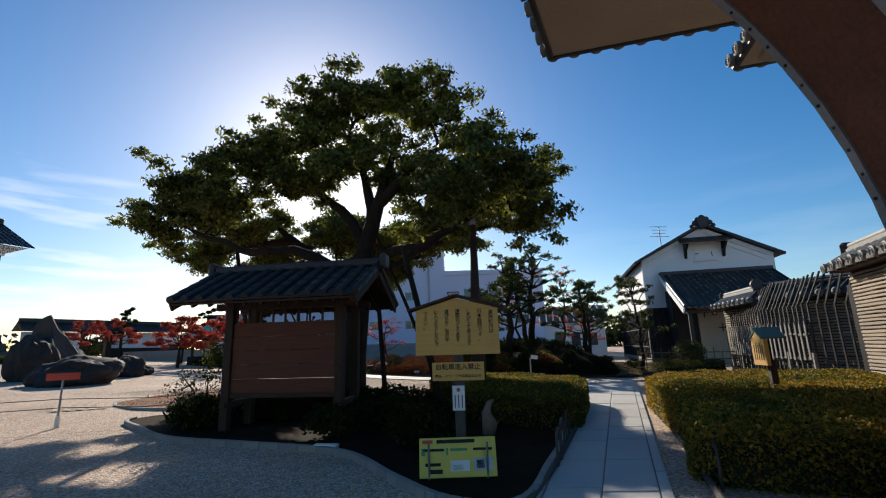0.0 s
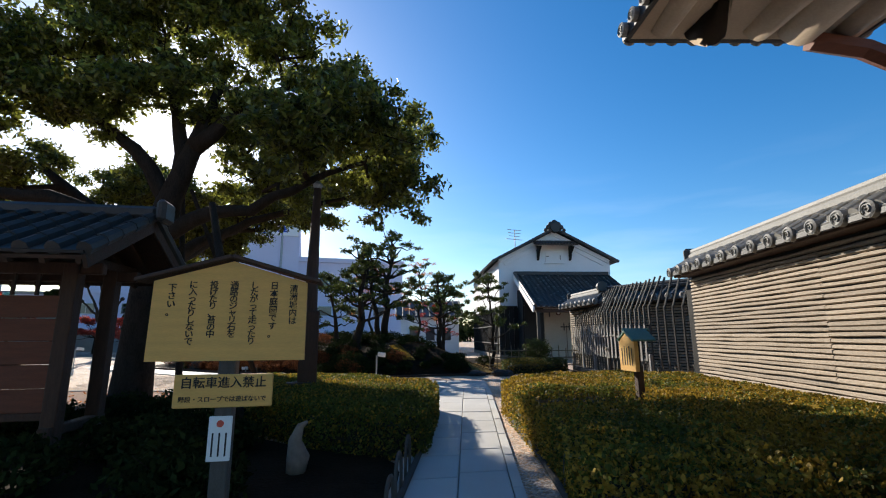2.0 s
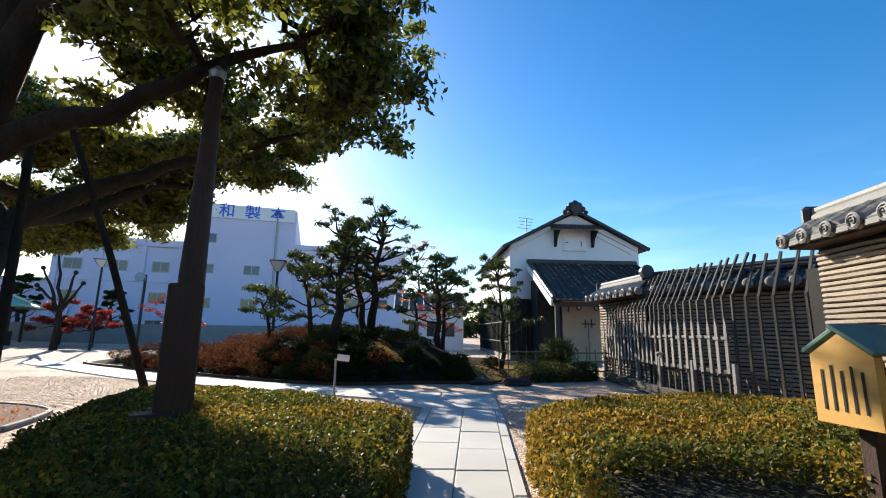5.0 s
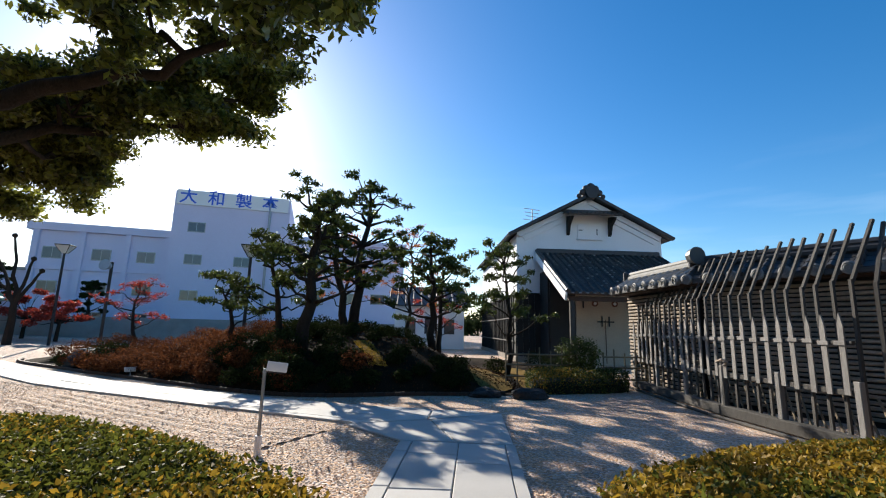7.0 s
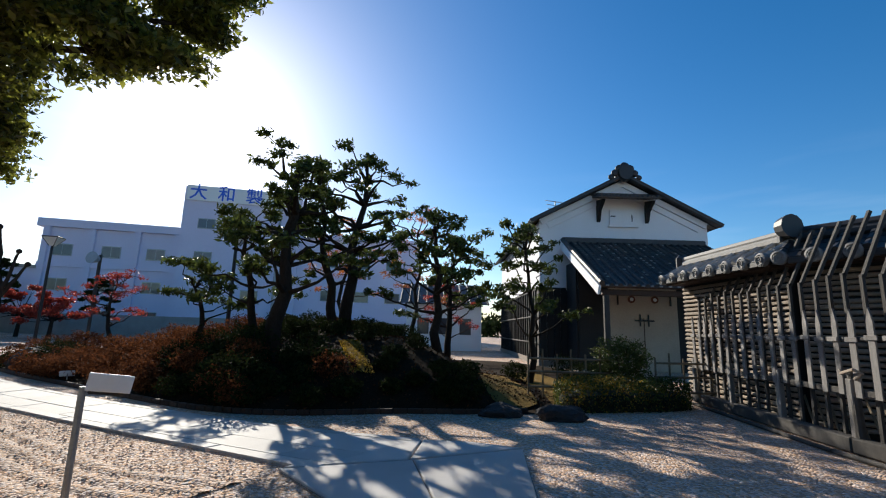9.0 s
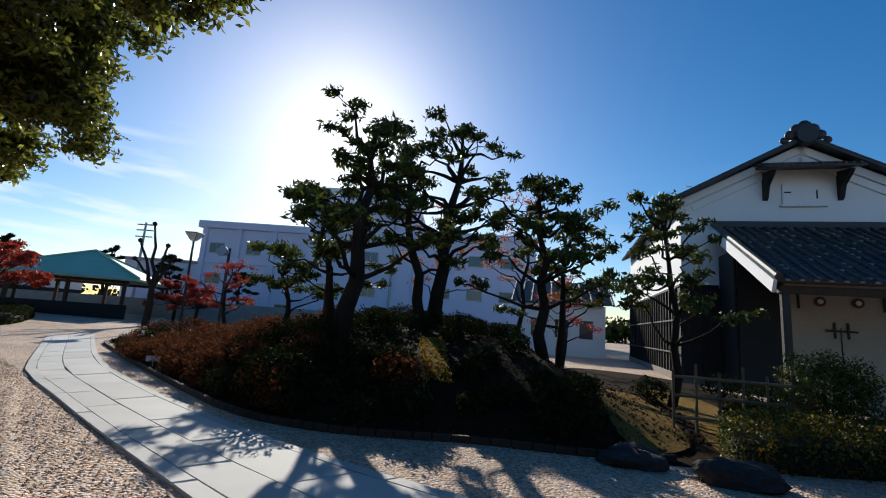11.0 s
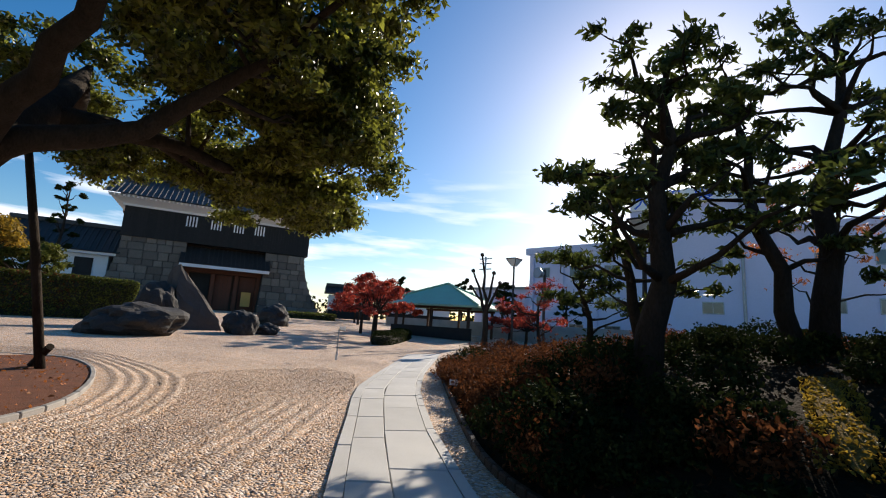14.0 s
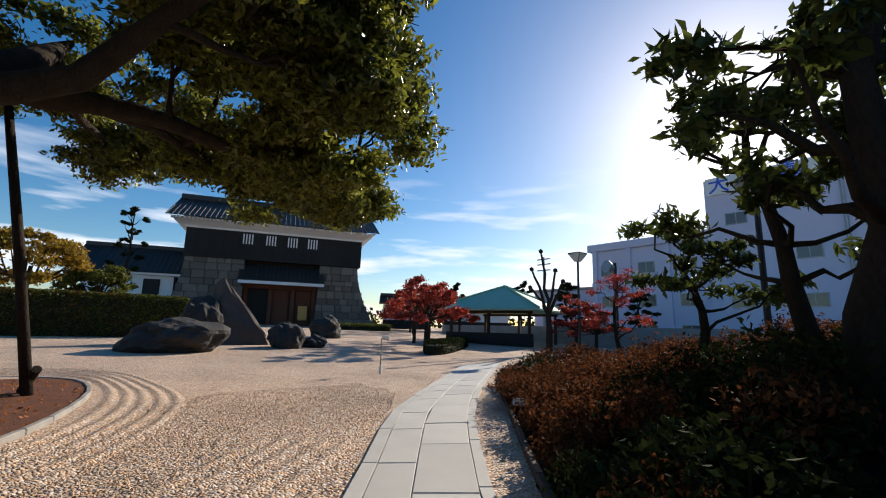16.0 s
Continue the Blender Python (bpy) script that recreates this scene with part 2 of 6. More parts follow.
def tube(bm, pts, radii, sides=8, cap=True):
    """A tapered tube along points."""
    pts = [Vector(p) for p in pts]
    rings = []
    for i, p in enumerate(pts):
        way = (pts[min(i + 1, len(pts) - 1)] - pts[max(i - 1, 0)]).normalized()
        side = way.cross(Vector((0.31, 0.95, 0.02)) if abs(way.y) < 0.9 else Vector((1, 0, 0))).normalized()
        up = side.cross(way)
        r = radii[i] if isinstance(radii, (list, tuple)) else radii
        rings.append([bm.verts.new(p + (side * math.cos(a) + up * math.sin(a)) * r) for a in (2 * math.pi * k / sides for k in range(sides))])
    for a, b in zip(rings, rings[1:]):
        for k in range(sides):
            bm.faces.new((a[k], a[(k + 1) % sides], b[(k + 1) % sides], b[k]))
    if cap:
        bm.faces.new(rings[0][::-1]), bm.faces.new(rings[-1])
    return bm


def rod(p, q, r, sides=8, r2=None):
    return tube(bmesh.new(), [p, q], [r, r if r2 is None else r2], sides)


def prism(bm, poly, z0, z1):
    """A flat-topped block over a plan polygon (counter-clockwise)."""
    a = [bm.verts.new((x, y, z0)) for x, y in poly]
    b = [bm.verts.new((x, y, z1)) for x, y in poly]
    n = len(poly)
    bm.faces.new(a[::-1]), bm.faces.new(b)
    for i in range(n):
        bm.faces.new((a[i], a[(i + 1) % n], b[(i + 1) % n], b[i]))
    return bm


def inside(x, y, poly):
    c = False
    for (ax, ay), (bx, by) in zip(poly, poly[1:] + poly[:1]):
        if (ay > y) != (by > y) and x < (bx - ax) * (y - ay) / (by - ay) + ax:
            c = not c
    return c


def edge_distance(x, y, poly):
    best = 1e9
    for (ax, ay), (bx, by) in zip(poly, poly[1:] + poly[:1]):
        dx, dy = bx - ax, by - ay
        t = max(0, min(1, ((x - ax) * dx + (y - ay) * dy) / (dx * dx + dy * dy)))
        best = min(best, math.hypot(x - ax - t * dx, y - ay - t * dy))
    return best


rng = np.random.default_rng(7)


def leaf_cloud(name, centres, size, material, parent, slim=0.5, label="", up=0.0):
    """Many small pointed leaves, one four-cornered bent face each pair, at the centres."""
    c = np.asarray(centres, float)
    n = len(c)
    a = rng.normal(size=(n, 3))
    a[:, 2] *= 1 - up
    a /= np.linalg.norm(a, axis=1)[:, None]
    b = rng.normal(size=(n, 3))
    b -= (a * b).sum(1)[:, None] * a
    b /= np.linalg.norm(b, axis=1)[:, None]
    k = np.cross(a, b)
    s = size * rng.uniform(0.6, 1.35, n)[:, None]
    v = np.stack([c - a * s * 0.5, c + b * s * slim * 0.5 + k * s * 0.10, c + a * s * 0.5, c - b * s * slim * 0.5 + k * s * 0.10], 1).reshape(-1, 3)
    me = bpy.data.meshes.new(name)
    me.vertices.add(4 * n)
    me.vertices.foreach_set("co", v.ravel())
    i = np.arange(n) * 4
    tri = np.stack([i, i + 1, i + 2, i, i + 2, i + 3], 1).ravel()
    me.loops.add(6 * n)
    me.loops.foreach_set("vertex_index", tri)
    me.polygons.add(2 * n)
    me.polygons.foreach_set("loop_start", np.arange(2 * n) * 3)
    me.update(calc_edges=True)
    me.validate()
    me.materials.append(material)
    ob = new(name, me)
    if parent:
        ob.parent = parent
    if label:
        tagged(ob, label)
    return ob


def blob_points(n, centre, radii, shell=0.55):
    """Points in a lumpy ellipsoid, thicker towards its skin."""
    d = rng.normal(size=(n, 3))
    d /= np.linalg.norm(d, axis=1)[:, None]
    lump = 1 + 0.16 * np.sin(d[:, 0] * 7 + centre[0] * 3) * np.sin(d[:, 1] * 6 + centre[1]) + 0.12 * np.sin(d[:, 2] * 9 + centre[2] * 5 + d[:, 0] * 5)
    r = (shell + (1 - shell) * rng.random(n)) * lump
    return np.asarray(centre) + d * r[:, None] * np.asarray(radii)


def ground_z(x, y):
    """The garden rises gently towards the castle."""
    return 0.03 * min(max(0.0, -x - 8.0), 45.0)


def write(text, size, m, material, parent, name="lettering", vertical=False, depth=0.002):
    """Letters with the built-in font as a mesh, at the pose m (x right, y up on the board)."""
    cu = bpy.data.curves.new(name, "FONT")
    cu.body, cu.size, cu.align_x, cu.align_y, cu.extrude = text, size, "CENTER", "CENTER", depth
    cu.resolution_u = 2
    cu.offset = size * 0.012
    tmp = bpy.data.objects.new(name, cu)
    scene.collection.objects.link(tmp)
    dg = bpy.context.evaluated_depsgraph_get()
    me = bpy.data.meshes.new_from_object(tmp.evaluated_get(dg))
    bpy.data.objects.remove(tmp)
    me.materials.clear()
    me.materials.append(material)
    ob = new(name, me)
    ob.parent = parent
    ob.matrix_basis = m
    return ob

# ---- ground ----
def build_ground():
    xs = sorted(set([-1500, -700, -300, -150, -90] + list(np.arange(-60, 41, 1.0)) + [60, 100, 200, 500, 1500]))
    ys = sorted(set([-1500, -500, -150, -60] + list(np.arange(-30, 71, 1.0)) + [90, 140, 300, 700, 1500]))
    verts = [(x, y, ground_z(x, y)) for y in ys for x in xs]
    w = len(xs)
    faces = [(j * w + i, j * w + i + 1, (j + 1) * w + i + 1, (j + 1) * w + i) for j in range(len(ys) - 1) for i in range(w - 1)]
    return tagged(raw("ground", verts, faces, M_GRAVEL, smooth=True), "tan gravel ground of the castle garden", "ground", kind="structure")


build_ground()


def resample(pts, n):
    p = np.asarray(pts, float)
    d = np.r_[0, np.cumsum(np.hypot(*np.diff(p, axis=0).T))]
    s = np.linspace(0, d[-1], n)
    return np.stack([np.interp(s, d, p[:, 0]), np.interp(s, d, p[:, 1])], 1)


def slab(name, quad, z0, z1, material, parent, inset=0.012):
    """One stone with chamfered top edges over four plan corners."""
    q = np.asarray(quad, float)
    c = q.mean(0)
    top = q + (c - q) / np.maximum(np.linalg.norm(c - q, axis=1)[:, None], 0.05) * inset * 1.4
    v = [(*p, z0) for p in q] + [(*p, z1 - 0.008) for p in q] + [(*p, z1) for p in top]
    f = [(8, 9, 10, 11)]
    for i in range(4):
        j = (i + 1) % 4
        f += [(i, j, 4 + j, 4 + i), (4 + i, 4 + j, 8 + j, 8 + i)]
    return raw(name, v, f, material, parent)


def strip_sheet(name, left, right, z, material, parent):
    v = [(*p, z) for p in left] + [(*p, z) for p in right]
    n = len(left)
    return raw(name, v, [(i, n + i, n + i + 1, i + 1) for i in range(n - 1)], material, parent)


def paved(name, label, left, right, rows, splits, kerb=0.15, joint=0.007):
    th = thing(name, label, "path", kind="structure")
    left, right = resample(left, rows + 1), resample(right, rows + 1)
    strip_sheet("bedding", left, right, 0.012, M_JOINT, th)
    r = random.Random(5)

    def spot(u, v):
        k = min(int(v), rows - 1)
        f = v - k
        return (left[k] * (1 - u) + right[k] * u) * (1 - f) + (left[k + 1] * (1 - u) + right[k + 1] * u) * f

    w = np.linalg.norm(right[0] - left[0])
    k, e = kerb / w, joint / w
    step = np.linalg.norm(left[1] - left[0])
    cuts = [0, k] + [k + (1 - 2 * k) * s for s in splits] + [1 - k * 0.8, 1]
    for c, (s, t) in enumerate(zip(cuts, cuts[1:])):
        edge = c in (0, len(cuts) - 2)
        marks = [0.0]
        while marks[-1] < rows:
            marks.append(min(rows, marks[-1] + (r.uniform(0.9, 1.3) if not edge else 1.25) * (0.55 if len(marks) == 1 and c % 2 else 1.0)))
        for a, b in zip(marks, marks[1:]):
            if b - a < 0.15:
                continue
            f = joint / step
            slab("kerb_stone" if edge else "paving_stone", [spot(s + e, a + f), spot(t - e, a + f), spot(t - e, b - f), spot(s + e, b - f)], 0.0, 0.035 + r.uniform(-0.003, 0.003), M_SLAB, th)
    return th


PATH_L = [(-0.1, 2.3), (0.73, 4.64), (4.05, 14.0)]
PATH_R = [(1.18, 2.3), (2.0, 4.48), (5.42, 13.5)]
WALK_L = [(3.75, 15.05), (2.4, 16.1), (1.1, 17.08), (-0.9, 18.7), (-2.82, 20.2), (-9.1, 27.4), (-13.3, 31.8)]
WALK_R = [(5.0, 16.05), (3.3, 16.95), (1.95, 17.95), (0.45, 19.05), (-1.88, 21.1), (-4.0, 23.3), (-9.6, 30.0), (-13.6, 34.2)]
JUNC_L = [(4.05, 14.0), (3.5, 14.95)]
paved("garden_path", "pale granite slab path between clipped hedges", PATH_L, PATH_R, 13, (0.52,), kerb=0.14, joint=0.005)
paved("curved_walk", "pale granite walk curving along the mound", WALK_L, WALK_R, 21, (0.42,), kerb=0.2, joint=0.005)
junction = thing("path_junction", "pale granite slabs where the two paths meet", "path", kind="structure")
strip_sheet("bedding", [(4.05, 14.0), (3.45, 15.1)], [(5.42, 13.5), (6.1, 15.5)], 0.012, M_JOINT, junction)
for q in ([(4.06, 14.02), (4.72, 13.8), (4.75, 15.2), (3.47, 15.08)], [(4.74, 13.79), (5.41, 13.53), (6.08, 15.46), (4.77, 15.2)], [(3.5, 15.12), (4.7, 15.24), (5.0, 16.0), (4.3, 15.85)], [(4.74, 15.24), (6.08, 15.5), (5.6, 15.85), (5.03, 16.02)]):
    slab("paving_stone", q, 0.0, 0.035, M_SLAB, junction)


def raked(name, left, right, ridges, label):
    """Gravel combed into ridges between two lines."""
    n, k = 60, ridges * 6
    l, r = resample(left, n), resample(right, n)
    v = []
    for i in range(n):
        for j in range(k + 1):
            u = j / k
            p = l[i] * (1 - u) + r[i] * u
            h = 0.004 + 0.030 * (0.5 - 0.5 * math.cos(2 * math.pi * u * ridges)) * (0.8 + 0.4 * noise.noise((p[0] * 2, p[1] * 2, 3)))
            v.append((p[0], p[1], h + ground_z(*p)))
    w = k + 1
    f = [(i * w + j, i * w + j + 1, (i + 1) * w + j + 1, (i + 1) * w + j) for i in range(n - 1) for j in range(k)]
    return tagged(raw(name, v, f, M_GRAVEL, smooth=True), label, "gravel", kind="structure")


raked("raked_gravel", [(3.2, 14.85), (2.1, 15.35), (0.35, 17.05), (-1.5, 18.95)], [(2.35, 13.95), (1.3, 14.6), (-0.45, 16.25), (-2.3, 18.1)], 5, "tan gravel raked into ridges along the walk")

BED = [(-2.1, 14.6), (-2.5, 15.3), (-3.5, 15.95), (-5.4, 16.5), (-7.5, 16.75), (-9.3, 16.4), (-10.2, 14.8), (-9.0, 12.4), (-6.5, 11.4), (-3.6, 11.6), (-2.2, 13.0)]


def offset(poly, d):
    c = np.mean(poly, axis=0)
    return [tuple(np.array(p) + (np.array(p) - c) / np.linalg.norm(np.array(p) - c) * d) for p in poly]


def smooth_loop(poly, n):
    """A closed smooth curve through plan points."""
    p = np.asarray(poly, float)
    m = len(p)
    out = []
    for i in range(n):
        u = i / n * m
        k, f = int(u), u - int(u)
        p0, p1, p2, p3 = p[(k - 1) % m], p[k % m], p[(k + 1) % m], p[(k + 2) % m]
        out.append(tuple(0.5 * (2 * p1 + (p2 - p0) * f + (2 * p0 - 5 * p1 + 4 * p2 - p3) * f * f + (3 * p1 - p0 - 3 * p2 + p3) * f ** 3)))
    return out


bed_loop = smooth_loop(BED, 60)
soil_bed = thing("soil_bed", "round bed of red-brown soil under the tree", "flower bed", kind="structure")
part("soil", prism(bmesh.new(), bed_loop, -0.05, 0.05), M_SOIL, soil_bed)
for a, b in zip(bed_loop[::2], bed_loop[2::2] + bed_loop[:1]):
    a, b = Vector(a), Vector(b)
    ang = math.degrees(math.atan2(b.y - a.y, b.x - a.x))
    part("edging_stone", boxed(0.008, (b - a).length - 0.008, -0.04, 0.04, -0.05, 0.072, 0.012), M_KERB, soil_bed).matrix_basis = pose(a.x, a.y, 0, 0, 0, ang)
litter = [(x, y, 0.056) for x, y in zip(rng.uniform(-10, -2, 900), rng.uniform(11.5, 16.7, 900)) if inside(x, y, BED)]
SOIL_LITTER = litter
ring_l, ring_r = smooth_loop(offset(BED, 0.25), 60), smooth_loop(offset(BED, 1.45), 60)
raked("raked_gravel", ring_l[:40], ring_r[:40], 5, "tan gravel raked in rings round the bed")


def pebbles():
    """Loose stones where the walk passes nearest."""
    n = 42000
    p = np.stack([rng.uniform(-6, 6, n), rng.uniform(11.5, 21.5, n)], 1)
    mid = resample([(3.0, 14.4), (0.2, 17.0), (-2.2, 19.2)], 40)
    keep = []
    left_line = resample(WALK_L[:5], 80)
    for q in p:
        d = np.linalg.norm(left_line - q, axis=1)
        k = d.argmin()
        t = left_line[min(k + 1, 79)] - left_line[max(k - 1, 0)]
        side = t[0] * (q[1] - left_line[k][1]) - t[1] * (q[0] - left_line[k][0])
        if side > 0 and 0.03 < d[k] < 3.5 and not inside(q[0], q[1], BED):
            keep.append(q)
    p = np.array(keep)
    n = len(p)
    s = rng.uniform(0.006, 0.016, (n, 1))
    base = np.array([(1, 0, 0), (0, 1, 0), (-1, 0, 0), (0, -1, 0), (0, 0, 0.8), (0, 0, -0.5)], float)
    ang = rng.uniform(0, 6.28, n)
    ca, sa = np.cos(ang)[:, None], np.sin(ang)[:, None]
    bx, by = base[None, :, 0] * 1.25, base[None, :, 1] * 0.85
    v = np.stack([p[:, :1] + (bx * ca - by * sa) * s, p[:, 1:] + (bx * sa + by * ca) * s, np.repeat(base[None, :, 2], n, 0) * s + 0.010 + rng.uniform(0, 0.012, (n, 1))], 2).reshape(-1, 3)
    f = np.array([(0, 1, 4), (1, 2, 4), (2, 3, 4), (3, 0, 4)])
    f = (f[None] + (np.arange(n) * 6)[:, None, None]).reshape(-1, 3)
    return tagged(raw("loose_gravel", v.tolist(), f.tolist(), M_PEBBLE), "loose tan and pink gravel stones beside the walk", "gravel", kind="stuff")


pebbles()

# ---- the mound ----
MOUND = [(-6.8, 27.6), (-3.9, 23.9), (-1.9, 21.9), (0.5, 19.6), (1.7, 18.55), (2.6, 18.05), (3.6, 17.85), (4.9, 17.9), (6.3, 17.75), (7.6, 18.0), (8.6, 19.6), (9.2, 23), (8.6, 28), (3, 31), (-4, 31)]
MOUND_C = (3.2, 23.2)


def mound_z(x, y):
    if not inside(x, y, MOUND):
        return 0.0
    d = edge_distance(x, y, MOUND)
    h = 1.45 * (1 - math.exp(-d / 2.4))
    return h * (0.45 if x < -1.5 else 0.45 + 0.55 * min(1, (x + 1.5) / 4)) * (1.0 if x < 6 else max(0.25, 1 - (x - 6) / 2.6)) + 0.05 * noise.noise((x, y, 0))


def build_mound():
    loop = np.array(smooth_loop(MOUND, 90))
    c = np.array(MOUND_C)
    v, f = [(*c, mound_z(*c))], []
    rings = 22
    for k in range(1, rings + 1):
        for p in loop:
            q = c + (p - c) * (k / rings) ** 0.9
            v.append((*q, (mound_z(*q) if k < rings else -0.02)))
    for i in range(90):
        f.append((0, 1 + i, 1 + (i + 1) % 90))
    for k in range(rings - 1):
        o = 1 + k * 90
        for i in range(90):
            j = (i + 1) % 90
            f.append((o + i, o + 90 + i, o + 90 + j, o + j))
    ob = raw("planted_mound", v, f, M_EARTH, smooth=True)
    tagged(ob, "dark earth mound planted with shrubs and trees", "mound", kind="structure")
    for a, b in zip(loop[:52:1], loop[1:53:1]):
        a, b = Vector(a), Vector(b)
        ang = math.degrees(math.atan2(b.y - a.y, b.x - a.x))
        part("edging", boxed(0.005, (b - a).length - 0.005, -0.035, 0.035, -0.03, 0.08, 0.01), M_WOOD, ob).matrix_basis = pose(a.x, a.y, 0, 0, 0, ang)
    return ob


build_mound()


def flat_patch(name, label, poly, material, z):
    return tagged(obj_from(name, prism(bmesh.new(), smooth_loop(poly, 60), -0.05, z), material), label, "ground", kind="structure")


def patch(name, label, poly, material, lift=0.015):
    loop = smooth_loop(poly, 36)
    c = np.mean(loop, axis=0)
    v, f = [(*c, mound_z(*c) + lift)], []
    for k in range(1, 7):
        for p in loop:
            q = c + (np.array(p) - c) * k / 6
            v.append((*q, mound_z(*q) + lift))
    n = len(loop)
    f += [(0, 1 + i, 1 + (i + 1) % n) for i in range(n)]
    for k in range(5):
        o = 1 + k * n
        f += [(o + i, o + n + i, o + n + (i + 1) % n, o + (i + 1) % n) for i in range(n)]
    return tagged(raw(name, v, f, material, smooth=True), label, "ground", kind="structure")


MOSS_BED = patch("moss_patch", "yellow-green moss on the slope of the mound", [(4.3, 19.3), (4.45, 18.95), (4.55, 19.5), (4.3, 20.1), (4.35, 20.7), (4.1, 20.8), (4.15, 20.0)], M_MOSS, 0.05)
moss_pts = [(x, y, mound_z(x, y) + 0.05) for x, y in zip(rng.uniform(4.0, 4.65, 1500), rng.uniform(18.9, 20.8, 1500)) if abs(x - 4.4 + 0.12 * (y - 19.2)) < 0.22]
leaf_cloud("moss_tuft", moss_pts, 0.05, M_HEDGEGOLD, MOSS_BED, 0.5)
patch("earth_track", "worn tan earth track with yellow moss beside the mound", [(6.7, 18.2), (7.6, 18.3), (8.3, 20.5), (8.6, 23.0), (7.8, 23.0), (7.2, 20.8)], M_MOSS, 0.03)

patch("earth_track", "worn tan earth with yellow moss before the storehouse", [(7.9, 18.0), (8.7, 18.2), (9.8, 20.5), (10.4, 24.0), (9.4, 24.2), (8.7, 20.6)], M_MOSS, 0.028)
# Dark earth patch that also puts the shade here into its colour.
flat_patch("earth_ground", "dark bare earth between the mound and the storehouse, toned for shade", [(6.9, 17.75), (8.6, 17.9), (10.6, 18.6), (12.2, 21.0), (12.0, 28.5), (9.5, 30.5), (8.3, 27.5), (8.9, 23.0), (8.3, 19.6)], M_EARTH, 0.012)


# ---- shrubs, hedges and trees ----
SHARED = {}


def shrub(name, label, x, y, z, r, h, material, n, leaf=0.06, twigs=True):
    th = thing(name, label, "shrub", x, y, z)
    for k in range(4):
        if "stem" not in SHARED:
            SHARED["stem"] = part("stem", tube(bmesh.new(), [(0.02, 0, -0.06), (0.28, 0.03, 0.55), (0.62, 0, 0.85)], [0.022, 0.015, 0.006], 5), M_BARK, th).data
            ob = th.children[0]
        else:
            ob = new("stem", SHARED["stem"])
            ob.parent = th
        ob.matrix_basis = pose(0, 0, 0, 0, 0, 90 * k + 25) @ Matrix.Diagonal((r, r, h, 1))
    pts = blob_points(n, (0, 0, h * 0.52), (r, r, h * 0.52), 0.5)
    pts = pts[pts[:, 2] > 0.0]
    leaf_cloud("foliage", pts, leaf, material, th)
    return th


def hedge(name, label, poly, h, mats, density, hole=None, leaf=0.045):
    """A clipped hedge: near-black core standing for the inner shade, and leaves over its rounded top and sides. mats:
    material and share.
    """
    th = thing(name, label, "hedge")
    loop = smooth_loop(poly, 70)
    inner = offset(loop, -0.10)
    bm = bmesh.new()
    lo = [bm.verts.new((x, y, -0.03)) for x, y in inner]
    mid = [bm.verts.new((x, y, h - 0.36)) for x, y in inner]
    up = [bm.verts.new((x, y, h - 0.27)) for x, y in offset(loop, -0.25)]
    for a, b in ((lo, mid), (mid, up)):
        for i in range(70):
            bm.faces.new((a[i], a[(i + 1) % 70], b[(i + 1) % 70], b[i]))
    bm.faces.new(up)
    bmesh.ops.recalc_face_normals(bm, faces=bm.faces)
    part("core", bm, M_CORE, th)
    xs, ys = [p[0] for p in loop], [p[1] for p in loop]
    area = (max(xs) - min(xs)) * (max(ys) - min(ys))
    n = int(area * density)
    pts = []
    for x, y in zip(rng.uniform(min(xs), max(xs), n), rng.uniform(min(ys), max(ys), n)):
        if inside(x, y, loop):
            d = edge_distance(x, y, loop)
            if hole and math.hypot(x - hole[0], y - hole[1]) < hole[2] * (1 + 0.25 * noise.noise((x * 4, y * 4, 0))):
                continue
            z = h - 0.16 * max(0, 1 - d / 0.25) ** 2 + 0.05 * noise.noise((x * 1.3, y * 1.3, 2)) + 0.03 * noise.noise((x * 6, y * 6, 5))
            pts.append((x, y, z - 0.22 * rng.random() ** 2))
    per = np.array(loop + loop[:1])
    length = np.hypot(*np.diff(per, axis=0).T).sum()
    side = resample(per, int(length * h * density * 0.75))
    side = side[rng.permutation(len(side))]
    z = rng.random(len(side)) * (h - 0.05)
    c = np.mean(loop, axis=0)
    out = (side - c) / np.linalg.norm(side - c, axis=1)[:, None]
    side = side + out * rng.uniform(-0.12, 0.02, (len(side), 1))
    pts = np.concatenate([np.array(pts), np.column_stack([side, z])])
    pick = np.array([noise.noise((p[0] * 0.8, p[1] * 0.8, 9)) for p in pts]) + rng.normal(size=len(pts)) * 0.35
    order = np.argsort(pick)
    s = 0
    for m, share in mats:
        e = s + int(share * len(pts))
        leaf_cloud("foliage", pts[order[s:e]], leaf, m, th, 0.6)
        s = e
    return th


HEDGE_R = [(2.45, 4.6), (2.95, 6.0), (3.75, 8.6), (4.35, 10.3), (5.6, 10.9), (7.6, 11.0), (8.5, 9.8), (7.7, 7.6), (6.7, 4.6), (4.6, 4.0)]
HOLE = (4.35, 7.6, 0.8)
HEDGE_L = [(1.9, 7.4), (2.4, 8.5), (2.95, 10.1), (2.95, 10.9), (2.0, 12.1), (0.6, 13.3), (-0.3, 13.3), (-0.5, 11.2), (-0.15, 9.7), (0.9, 8.0)]
# The large gold share also puts sunlight on this hedge into its colour.
hedge("clipped_hedge", "wide low clipped hedge, green and gold, beside the path", HEDGE_R, 0.64, [(M_HEDGE, 0.36), (M_HEDGEGOLD, 0.63)], 2900, hole=HOLE)
hedge("clipped_hedge", "rounded dark green clipped hedge beside the path", HEDGE_L, 0.62, [(M_HEDGE, 0.66), (M_HEDGEGOLD, 0.33)], 2900)


